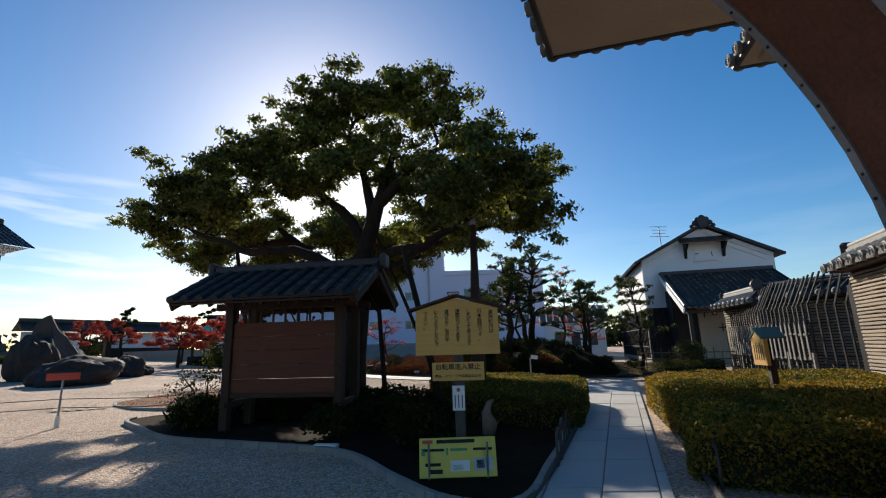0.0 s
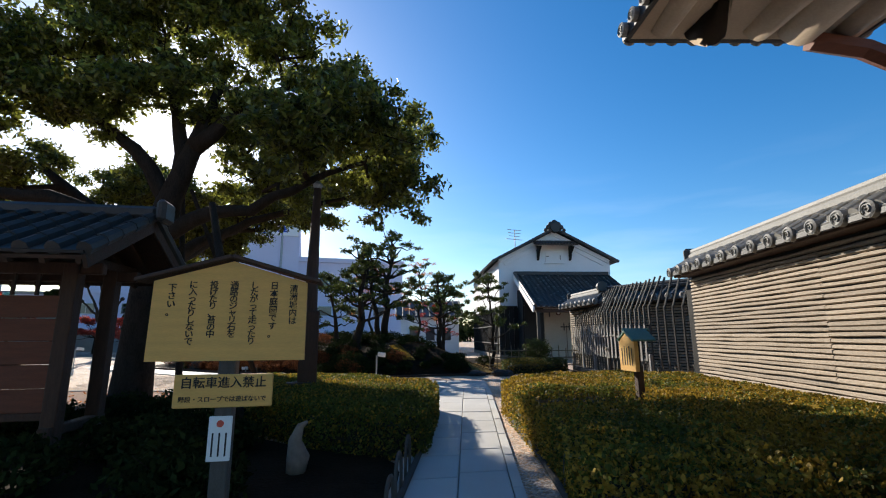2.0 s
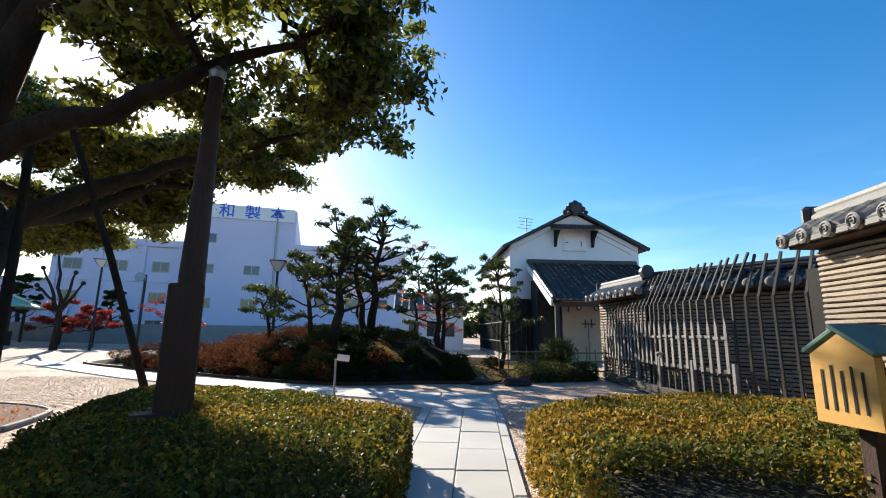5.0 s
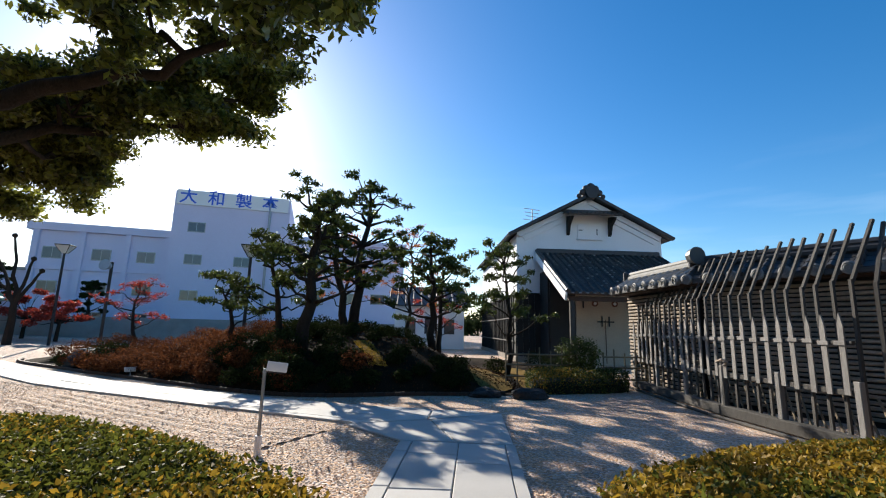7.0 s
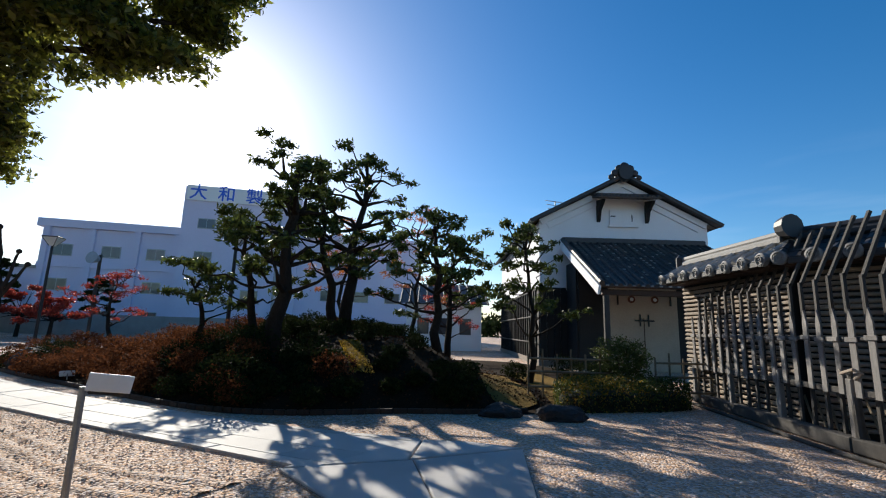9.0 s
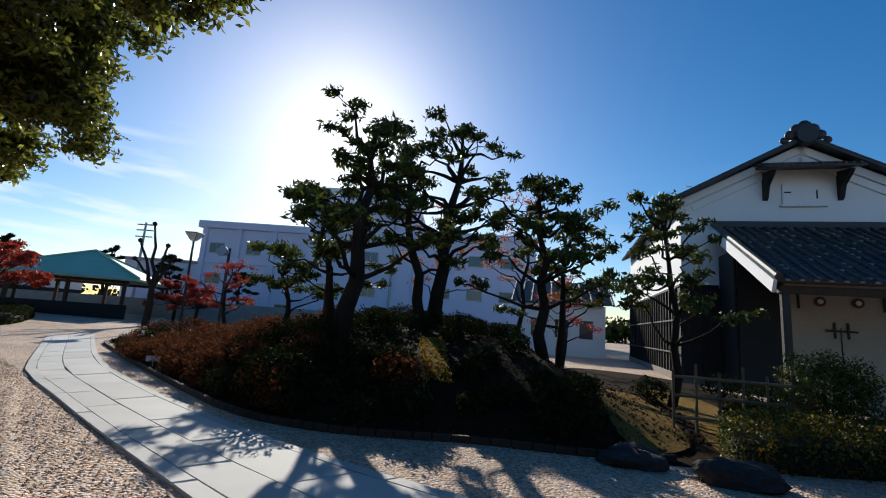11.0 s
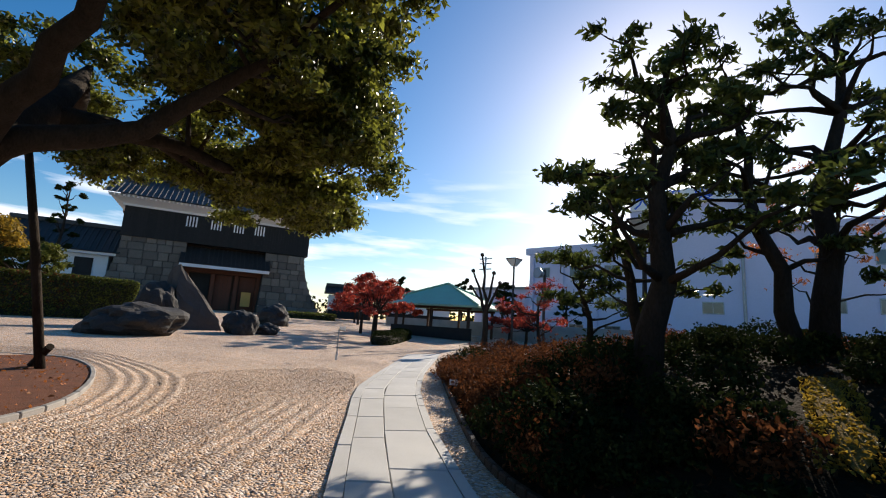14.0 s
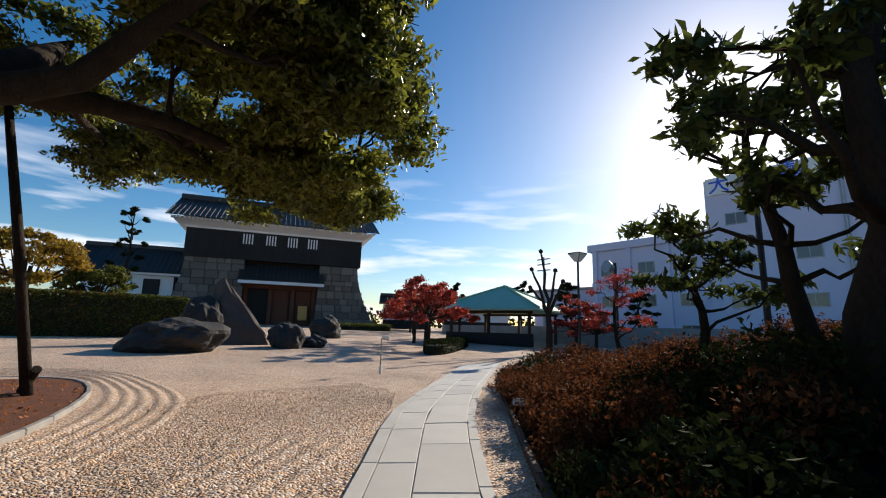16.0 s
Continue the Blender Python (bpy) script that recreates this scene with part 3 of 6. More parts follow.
def branch(bm, start, end, r0, r1, sag=0.0, wob=0.15, k=6, rnd=random):
    s, e = Vector(start), Vector(end)
    pts = [s.lerp(e, i / k) + Vector((rnd.uniform(-wob, wob), rnd.uniform(-wob, wob), rnd.uniform(-wob, wob) + sag * math.sin(math.pi * i / k))) * (0 if i in (0, k) else 1) for i in range(k + 1)]
    tube(bm, pts, [r0 + (r1 - r0) * (i / k) ** 0.8 for i in range(k + 1)], 8)
    return pts


def camphor():
    """The great tree over the bed: leaning trunk, wide limbs, crown of many leaf masses."""
    th = thing("camphor_tree", "large spreading evergreen tree with a leaning dark trunk", "tree")
    rnd = random.Random(3)
    bm = bmesh.new()
    tube(bm, [(-2.85, 13.2, -0.1), (-2.8, 13.1, 0.25), (-2.72, 12.9, 1.2), (-2.6, 12.7, 2.3), (-2.5, 12.5, 3.3), (-2.3, 12.3, 4.2), (-1.9, 12.1, 5.4), (-1.4, 11.9, 7.0)], [0.52, 0.40, 0.34, 0.33, 0.30, 0.25, 0.17, 0.07], 14)
    tube(bm, [(-2.66, 12.8, 1.7), (-2.8, 13.6, 2.3), (-3.15, 14.5, 3.0), (-4.2, 15.1, 4.1), (-5.5, 15.5, 5.2), (-6.3, 15.7, 5.9)], [0.28, 0.30, 0.28, 0.24, 0.16, 0.06], 14)
    part("trunk", bm, M_BARK, th, smooth=True)
    lobes = [(-1.4, 11.9, 8.7, 1.6, 1.5, 1.0), (-2.9, 12.0, 8.7, 1.6, 1.6, 1.0), (-0.2, 11.5, 7.9, 1.6, 1.5, 1.1), (-2.2, 12.2, 7.3, 1.9, 1.7, 1.1), (-4.3, 11.9, 7.4, 1.5, 1.5, 0.95), (-5.8, 11.8, 6.5, 1.5, 1.5, 0.9), (-7.4, 12.0, 6.1, 1.4, 1.4, 0.95), (-8.1, 12.1, 5.0, 1.1, 1.2, 0.85), (-6.3, 11.7, 5.3, 1.4, 1.3, 0.75), (-4.2, 11.8, 6.0, 1.4, 1.3, 0.9), (1.1, 11.0, 6.6, 1.45, 1.4, 1.0), (2.2, 10.9, 5.6, 1.15, 1.2, 0.9), (1.4, 9.7, 5.3, 1.2, 1.1, 0.8), (2.2, 11.5, 4.6, 1.0, 1.1, 0.75), (0.1, 11.0, 5.5, 1.3, 1.2, 0.8), (-0.4, 12.4, 5.0, 1.3, 1.2, 0.7), (0.1, 14.3, 5.8, 1.8, 1.7, 1.1), (1.8, 14.2, 5.6, 1.2, 1.2, 0.9), (2.7, 13.2, 6.2, 1.2, 1.2, 0.9), (-1.4, 16.6, 5.5, 1.9, 1.7, 1.1), (0.3, 17.2, 5.7, 1.3, 1.3, 0.9), (1.2, 17.7, 6.5, 1.1, 1.1, 0.8), (-4.4, 17.2, 5.8, 2.0, 1.9, 1.2), (-3.2, 19.4, 5.1, 1.6, 1.5, 1.1), (-5.4, 19.8, 4.7, 1.5, 1.5, 0.9), (-4.2, 18.6, 4.2, 1.2, 1.2, 0.65), (-7.2, 18.0, 5.0, 1.6, 1.5, 0.9), (-7.2, 15.2, 5.7, 1.9, 1.9, 1.1), (-5.6, 20.6, 4.0, 1.1, 1.1, 0.6), (-9.2, 16.8, 5.2, 1.6, 1.6, 0.9), (0.3, 9.2, 4.7, 1.0, 1.0, 0.6), (-2.5, 18.3, 5.5, 1.2, 1.2, 0.9), (-1.9, 18.9, 6.1, 1.0, 1.0, 0.8), (-5.0, 18.5, 6.2, 1.5, 1.5, 0.9), (-3.7, 20.3, 5.6, 1.1, 1.0, 0.8), (-4.5, 19.7, 3.95, 1.2, 1.0, 0.5), (-2.3, 18.6, 4.5, 0.9, 0.9, 0.55), (-7.0, 19.6, 4.3, 1.4, 1.3, 0.7)]
    lobes += [(-0.9, 11.8, 8.6, 1.4, 1.3, 0.8), (-3.7, 12.2, 8.3, 1.4, 1.4, 0.9), (-1.2, 12.6, 6.4, 1.5, 1.4, 0.9), (-3.0, 11.4, 6.4, 1.4, 1.2, 0.8), (-5.3, 12.4, 7.0, 1.4, 1.3, 0.8), (-6.9, 12.4, 5.7, 1.3, 1.3, 0.7), (0.9, 12.2, 7.4, 1.3, 1.3, 0.9)]
    limbs = [[(-2.5, 12.5, 3.3), (-3.4, 12.3, 3.75), (-4.3, 12.1, 4.1), (-5.4, 12.0, 4.0), (-6.6, 11.9, 4.5), (-7.6, 12.0, 5.0)],
             [(-2.3, 12.3, 4.2), (-3.0, 12.2, 5.2), (-3.9, 12.0, 5.9), (-5.0, 11.9, 6.3)],
             [(-2.45, 12.4, 3.5), (-1.5, 12.0, 3.9), (-0.6, 11.5, 4.0), (0.5, 11.0, 4.5), (1.6, 10.9, 5.0)],
             [(-1.9, 12.1, 5.4), (-0.9, 11.7, 6.4), (0.3, 11.4, 6.9)],
             [(-2.1, 12.2, 4.8), (-2.3, 12.3, 6.2), (-2.8, 12.2, 7.8)],
             [(-3.15, 14.5, 3.0), (-2.2, 14.9, 3.9), (-1.0, 15.2, 4.6), (0.5, 14.9, 5.0), (1.8, 14.0, 5.3)],
             [(-3.15, 14.5, 3.0), (-2.7, 16.0, 3.8), (-1.7, 17.0, 4.7), (0.2, 17.3, 5.2)],
             [(-4.2, 15.1, 4.1), (-4.3, 16.6, 4.2), (-4.2, 18.2, 4.0), (-4.6, 19.6, 3.75)],
             [(-4.2, 15.1, 4.1), (-5.4, 16.6, 4.6), (-6.6, 18.0, 4.5)],
             [(-5.5, 15.5, 5.2), (-7.2, 15.8, 5.2), (-8.8, 16.5, 5.0)]]
    stations = [Vector((-1.9, 12.1, 5.4)), Vector((-1.55, 11.95, 6.6)), Vector((-5.5, 15.5, 5.2))]
    for pts in limbs:
        bm = bmesh.new()
        n = len(pts)
        fine = []
        for p, q in zip(pts, pts[1:]):
            for k in range(3):
                fine.append(Vector(p).lerp(Vector(q), k / 3) + Vector([rnd.uniform(-0.07, 0.07) for _ in range(3)]) * (1 if fine else 0))
        fine.append(Vector(pts[-1]))
        tube(bm, fine, [0.19 - 0.15 * k / (len(fine) - 1) for k in range(len(fine))], 10)
        part("limb", bm, M_BARK, th, smooth=True)
        stations += fine[2:]
    allpts = []
    for x, y, z, a, b, c in lobes:
        bm = bmesh.new()
        start = min(stations, key=lambda p: (p - Vector((x, y, z))).length + (0.8 if p.z > z else 0))
        d = (start - Vector((x, y, z))).length
        pts = branch(bm, start, (x, y, z - 0.15), 0.035 + 0.014 * d, 0.018, sag=0.05 * d, wob=0.16, rnd=rnd)
        for k in range(5):
            tip = blob_points(1, (x, y, z), (a, b, c), 0.5)[0]
            branch(bm, pts[rnd.choice((3, 4, 5, 6))], tip, 0.026, 0.006, wob=0.12, k=4, rnd=rnd)
        part("limb", bm, M_BARK, th, smooth=True)
        # sub-masses of leaves within each lobe, leaving gaps between them
        subs = blob_points(40 if y > 15 else (36 if x < -0.5 else 25), (x, y, z), (a * 0.98, b * 0.92, c * 0.95), 0.2)
        for s in subs:
            q = rnd.uniform(0.28, 0.58) if y > 15 else rnd.uniform(0.24, 0.50)
            allpts.append(blob_points(int((300 if y > 15 else 215) * (q / 0.45) ** 2), s, (q, q, q * 0.5), 0.1))
    pts = np.concatenate(allpts)
    leaf_cloud("fallen_leaf_litter", SOIL_LITTER, 0.07, M_ORANGE, soil_bed, 0.6)
    leaf_cloud("crown", pts, 0.135, M_LEAF, th, 0.46)
    return th


camphor()


def pruned_tree(label, base, top, pads, spread, mat_leaf, seed, leaf=0.13, r=0.10, per=240, low=0.35, name="pruned_tree"):
    """A garden tree cut into leaf pads at the ends of crooked limbs."""
    rnd = random.Random(seed)
    b, t = Vector(base), Vector(top)
    th = thing(name, label, "tree", *b)
    h = t - b
    bm = bmesh.new()
    k = 7
    trunk = [Vector((0, 0, -0.15))] + [h * (i / k) + Vector((rnd.uniform(-0.13, 0.13), rnd.uniform(-0.13, 0.13), 0)) for i in range(1, k + 1)]
    tube(bm, trunk, [r * (1.25 - 1.0 * i / k) for i in range(k + 1)], 9)
    part("trunk", bm, M_BARK, th, smooth=True)
    pts = []
    for i in range(pads):
        bm = bmesh.new()
        u = low + (1 - low) * (i + rnd.random() * 0.6) / pads
        p = trunk[min(k, max(1, int(u * k)))]
        a = i * 2.4 + rnd.uniform(-0.5, 0.5)
        reach = spread * (1.15 - 0.75 * u) * rnd.uniform(0.55, 1.15)
        tip = Vector((p.x + reach * math.cos(a), p.y + reach * math.sin(a), h.z * u + rnd.uniform(-0.05, 0.35)))
        branch(bm, p, tip, r * 0.42, 0.012, wob=0.10, k=4, rnd=rnd)
        for _ in range(3):
            c = tip + Vector((rnd.uniform(-0.36, 0.36), rnd.uniform(-0.36, 0.36), rnd.uniform(-0.08, 0.18)))
            branch(bm, tip, c, 0.014, 0.006, wob=0.03, k=2, rnd=rnd)
            q = rnd.uniform(0.15, 0.29)
            pts.append(blob_points(int(per * q / 0.27 / 3), c, (q, q, q * 0.55), 0.2))
        part("limb", bm, M_BARK, th, smooth=True)
    pts.append(blob_points(per, h, (0.34, 0.34, 0.22), 0.2))
    leaf_cloud("foliage", np.concatenate(pts), leaf, mat_leaf, th, 0.36)
    return th


def at(x, y):
    return (x, y, mound_z(x, y))


GARDEN = "pruned trees on the mound"
for label, base, top, pads, spread, seed, r in (
        ("pruned evergreen with a dark upright trunk and leaf pads", at(2.6, 20.4), (2.95, 20.6, 5.0), 21, 1.6, 11, 0.15),
        ("low pruned evergreen with spreading limbs", at(2.1, 22.1), (1.5, 21.9, 3.95), 14, 1.5, 18, 0.09),
        ("tall pruned evergreen with crooked limbs and leaf pads", at(4.1, 22.8), (4.6, 23.5, 6.35), 26, 2.2, 12, 0.15),
        ("pruned evergreen with a leaning trunk", at(3.9, 22.5), (3.2, 22.4, 5.3), 16, 1.6, 13, 0.11),
        ("slender pruned evergreen with sparse drooping leaves", at(6.3, 20.8), (6.12, 20.6, 4.0), 17, 1.75, 14, 0.10),
        ("small pruned evergreen beside the storehouse track", at(9.05, 21.9), (9.07, 22.0, 4.25), 18, 1.3, 15, 0.08),
        ("pruned evergreen behind the mound", at(7.2, 23.5), (7.4, 23.6, 3.9), 12, 1.4, 16, 0.09),
        ("pruned evergreen on the far slope", at(0.4, 23.5), (0.2, 23.8, 2.9), 10, 1.2, 17, 0.07)):
    tagged(pruned_tree(label, base, top, pads, spread, M_GARDENLEAF, seed, r=r, leaf=0.15, per=200), group=GARDEN)
for label, base, top, m, seed in (
        ("half-bare maple with the last orange leaves", at(6.6, 26.0), (6.8, 26.4, 5.4), M_ORANGE, 21),
        ("half-bare maple with thin bare twigs", at(4.0, 26.8), (4.3, 27.0, 5.2), M_ORANGE, 22),
        ("small scarlet maple behind the mound", (8.9, 30.5, 0), (9.0, 30.5, 3.4), M_RED, 23),
        ("small scarlet maple beside the factory wall", (-4.0, 29.0, 0.3), (-4.2, 29.4, 3.0), M_RED, 24)):
    pruned_tree(label, base, top, 14, 1.5, m, seed, leaf=0.09, r=0.07, per=150, name="maple_tree")

# shrubs of the mound
rs = random.Random(9)
edge = np.array(smooth_loop(MOUND, 150))[8:92]
for i in range(96):
    p = edge[int(i / 96 * len(edge))] + np.array((rs.uniform(-0.1, 0.1), rs.uniform(-0.1, 0.1)))
    q = p + (np.array(MOUND_C) - p) / np.linalg.norm(np.array(MOUND_C) - p) * rs.choice((0.34, 0.5, 0.95, 1.4))
    if 4.0 < q[0] < 4.85 and 18.5 < q[1] < 21.0 or q[0] > 6.6 or (q[0] > 2.2 and i % 2):
        continue
    rust = q[0] < 1.6 or rs.random() < 0.08
    r = rs.uniform(0.3, 0.46) * (1.0 if rust else 0.75)
    shrub("azalea_bush" if rust else "evergreen_bush", "rust-brown autumn azalea bush at the foot of the mound" if rust else "dark green bush at the foot of the mound", q[0], q[1], mound_z(*q) - 0.04, r, r * 1.2, M_RUST if rust and rs.random() < 0.75 else M_LEAFDARK, 1000, 0.055)
for i in range(105):
    u = rs.random()
    for _ in range(50):
        x, y = rs.uniform(-6, 8.0), rs.uniform(17.9, 27)
        if inside(x, y, MOUND) and edge_distance(x, y, MOUND) > 0.3 and not (3.85 < x < 4.9 and 18.4 < y < 21.0) and not (x > 6.2):
            break
    rust = x < 1.7 or rs.random() < 0.12
    if x > 2.4 and y < 21.0 and i % 2:
        continue
    r = rs.uniform(0.32, 0.62) if x < 2.4 else rs.uniform(0.26, 0.44)
    shrub("azalea_bush" if rust else "evergreen_bush", "rust-brown autumn azalea bush on the mound" if rust else "dark green bush on the mound", x, y, mound_z(x, y) - 0.03, r, r * 1.15, M_RUST if rust and rs.random() < 0.8 else M_LEAFDARK, int(2600 * r * r + 400), 0.055 if rust else 0.065)

litter = [(x, y, mound_z(x, y) + 0.03) for x, y in zip(rng.uniform(-2, 9, 8000), rng.uniform(17.6, 26, 8000)) if inside(x, y, MOUND)]
tagged(leaf_cloud("leaf_litter", litter, 0.06, M_LITTER, None, 0.6), "fallen brown leaves strewn over the mound", "leaves", kind="stuff")

# ---- storehouse ----
def tiled_slope(parent, width, run, rise, pitch=0.28, material=None, pale_dabs=False):
    """A tiled roof slope in its own frame: x along the eave, y up the slope from the eave (0) to the ridge (run), z up.
    Each roll of round tiles is a part over a bed of flat tile courses."""
    material = material or M_TILE
    slope = math.hypot(run, rise)
    bm = bmesh.new()
    courses = max(3, int(slope / 0.26))
    for k in range(courses):
        a, b = k / courses, (k + 1) / courses
        box(bm, 0, width, 0, slope / courses + 0.03, 0.0, 0.03, m=pose(0, run * a, rise * a + 0.012, math.degrees(math.atan2(rise, run)) - 2))
    part("tile_bed", bm, material, parent)
    n = max(2, round(width / pitch))
    me = None
    made = []
    for i in range(n + 1):
        x = width * i / n
        if me is None:
            bm = bmesh.new()
            for k in range(courses):
                a, b = k / courses, (k + 1) / courses + 0.01
                tube(bm, [(0, run * a, rise * a + 0.055), (0, run * b, rise * b + 0.050)], [0.072, 0.064], 8)
            ob = part("round_tile", bm, material, parent, smooth=False)
            me = ob.data
        else:
            ob = new("round_tile", me)
            ob.parent = parent
        ob.matrix_basis = pose(x, 0, 0)
        made.append(ob)
    # Pale dabs along the eave and at random up the courses.
    if pale_dabs:
        r = random.Random(2)
        for i in range(n):
            for k in range(courses):
                if k == 0 or r.random() < 0.22:
                    a = k / courses
                    part("mortar_dab", boxed(-0.05, 0.05, -0.03, 0.02, 0.0, 0.05, 0.01), M_TILE_PALE, parent).matrix_basis = pose(width * (i + 0.5) / n, run * a, rise * a + 0.03)
    return made


def sub(parent, name, m):
    """A nested part to hold pieces, at the pose m."""
    ob = new(name)
    ob.parent = parent
    ob.matrix_basis = m
    return ob


def storehouse():
    W, D, E, R = 7.27, 12.5, 6.12, 7.98
    th = thing("storehouse", "white plastered storehouse with a tiled gable roof and black boarded base", "building", 12.23, 27.74, 0, -13.7)
    # local x along the gable front, y into the building
    bm = bmesh.new()
    prof = [(0, 0), (W, 0), (W, E), (W / 2, R), (0, E)]
    f = [bm.verts.new((x, 0, z)) for x, z in prof]
    g = [bm.verts.new((x, D, z)) for x, z in prof]
    bm.faces.new(f), bm.faces.new(g[::-1])
    for i in range(5):
        j = (i + 1) % 5
        bm.faces.new((f[j], f[i], g[i], g[j]))
    part("wall", bm, M_PLASTER, th)
    # black boards round the foot
    for x0 in np.arange(0.0, 1.5, 0.29):
        part("base_board", boxed(x0, x0 + 0.28, -0.05, -0.003, 0.25, 3.15, 0.008), M_BLACK, th)
    for y0 in np.arange(0.0, D - 0.3, 0.5):
        part("base_board", boxed(-0.05, -0.003, y0, y0 + 0.49, 0.25, 3.15, 0.008), M_BLACK, th)
    for y0 in np.arange(0.3, D - 0.3, 0.5):
        part("batten", boxed(-0.11, -0.053, y0 + 0.16, y0 + 0.22, 0.25, 3.15, 0.008), M_BLACK, th)
    for z0 in (0.9, 2.0):
        part("batten_rail", boxed(-0.15, -0.112, 0.1, D - 0.1, z0, z0 + 0.06, 0.008), M_BLACK, th)
    part("board_cap", boxed(-0.09, 1.1, -0.09, -0.003, 3.15, 3.24, 0.01), M_BLACK, th)
    part("board_cap", boxed(-0.09, -0.003, -0.003, D, 3.15, 3.24, 0.01), M_BLACK, th)
    part("plinth", boxed(-0.08, W + 0.08, -0.10, D, -0.1, 0.25, 0.02), M_STONE, th)
    # stepped plaster mouldings under the gable verge
    for s in (-1, 1):
        for k, o in enumerate((0.05, 0.28)):
            bm = bmesh.new()
            a = math.degrees(math.atan2(R - E, W / 2))
            L = math.hypot(W / 2, R - E) - 0.35 * k
            box(bm, 0, L, -0.10 + 0.04 * k, 0.0, -0.36, -0.10 - 0.02 * k, 0.01)
            ob = part("gable_moulding", bm, M_PLASTER, th)
            if s < 0:
                ob.matrix_basis = pose(-0.05 + 0.3 * k, -0.003, E + 0.16 - 0.16 * k, 0, -a, 0)
            else:
                ob.matrix_basis = pose(W + 0.05 - 0.3 * k, -0.003 - 0.0, E + 0.16 - 0.16 * k, 0, a, 0) @ pose(-L, 0, 0)
    # main roof
    for s in (0, 1):
        rw = sub(th, "roof_slope", pose(-0.45, D + 0.3, E - 0.12, 0, 0, -90) if s == 0 else pose(W + 0.45, -0.42, E - 0.12, 0, 0, 90))
        tiled_slope(rw, D + 0.7, W / 2 + 0.45, R - E + 0.30, 0.42)
    part("ridge", boxed(W / 2 - 0.16, W / 2 + 0.16, -0.42, D + 0.3, R + 0.12, R + 0.42, 0.05), M_TILE, th)
    orn = part("ridge_ornament", tube(bmesh.new(), [(W / 2, -0.62, R + 0.25), (W / 2, -0.3, R + 0.25)], [0.30, 0.34], 14), M_TILE, th, "dark scrolled ridge-end tile")
    for x, z, r in ((0, 0.56, 0.22), (-0.22, 0.46, 0.20), (0.22, 0.46, 0.20), (-0.42, 0.27, 0.17), (0.42, 0.27, 0.17), (-0.60, 0.08, 0.13), (0.60, 0.08, 0.13), (0, 0.25, 0.25)):
        bm = bmesh.new()
        bmesh.ops.create_icosphere(bm, subdivisions=2, radius=r, matrix=Matrix.Translation((W / 2 + x, -0.45, R + z)) @ Matrix.Diagonal((1, 0.6, 1, 1)))
        part("ornament_scroll", bm, M_TILE, orn, smooth=True)
    # verge tiles along the gable edge
    for s in (-1, 1):
        a = math.atan2(R - E + 0.30, W / 2 + 0.45)
        for k in range(17):
            u = (k + 0.5) / 17
            x = W / 2 + s * (W / 2 + 0.45) * (1 - u)
            z = E - 0.06 + (R - E + 0.30) * u
            part("verge_tile", boxed(-0.16, 0.16, -0.06, 0.16, -0.10, 0.06, 0.02), M_TILE, th).matrix_basis = pose(x, -0.42, z, 0, math.degrees(a) * s, 0)
    # shuttered window and its canopy
    win = part("window", boxed(3.05, 4.2, -0.06, -0.003, 6.02, 6.72, 0.015), M_PLASTER, th, "white plastered window shutter")
    part("sill", boxed(2.97, 4.28, -0.14, -0.003, 5.93, 6.01, 0.01), M_PLASTER, win)
    part("hinge", boxed(3.1, 3.3, -0.075, -0.06, 6.4, 6.44), M_IRON, win)
    part("hinge", boxed(4.0, 4.04, -0.075, -0.06, 6.2, 6.5), M_IRON, win)
    can = part("canopy", boxed(2.3, 4.97, -0.95, 0.0, 0, 0.09, 0.02, m=None), M_TILE, th, "small tiled window canopy")
    can.matrix_basis = pose(0, -0.004, 7.22, 14, 0, 0)
    for x in np.arange(2.42, 4.9, 0.2):
        part("canopy_tile", rod((x, -0.97, 0.10), (x, -0.02, 0.10), 0.05), M_TILE, can)
    part("canopy_roll", rod((2.25, -0.05, 0.17), (5.02, -0.05, 0.17), 0.08), M_TILE, can)
    for x in (2.5, 4.6):
        bm = bmesh.new()
        v = [bm.verts.new(p) for p in ((x, -0.004, 6.15), (x, -0.004, 7.12), (x, -0.8, 6.96), (x, -0.66, 6.84), (x, -0.28, 6.6), (x, -0.12, 6.2))]
        w = [bm.verts.new(p.co + Vector((0.14, 0, 0))) for p in v]
        bm.faces.new(v), bm.faces.new(w[::-1])
        for i in range(6):
            bm.faces.new((v[(i + 1) % 6], v[i], w[i], w[(i + 1) % 6]))
        part("bracket", bm, M_BLACK, th)
    # entrance porch
    porch = sub(th, "porch_roof", pose(1.05, -4.6, 2.86))
    tiled_slope(porch, 6.0, 4.6, 2.34, 0.28, pale_dabs=True)
    part("soffit", boxed(0.05, 5.95, 0.1, 5.1, -0.07, -0.01, m=pose(0, 0, 0, 27, 0, 0)), M_WOOD, porch)
    part("barge_board", boxed(0.90, 0.98, 0, 5.1, -0.26, 0.06, 0.015, m=None), M_PLASTER, th, "white plastered barge board").matrix_basis = pose(0, -4.62, 2.84, 27, 0, 0)
    part("verge_roll", tube(bmesh.new(), [(1.0, -4.66, 2.98), (1.0, 0, 5.33)], 0.09, 8), M_TILE, th)
    part("porch_ridge", boxed(0.95, 7.1, -0.16, -0.003, 5.16, 5.42, 0.04), M_TILE, th)
    part("eave_beam", boxed(1.1, 6.95, -4.4, -4.22, 2.62, 2.80, 0.015), M_WOOD, th)
    for x in (1.15, 6.75):
        part("porch_post", boxed(x, x + 0.17, -4.4, -4.23, 0.0, 2.64, 0.02), M_GREYWOOD, th)
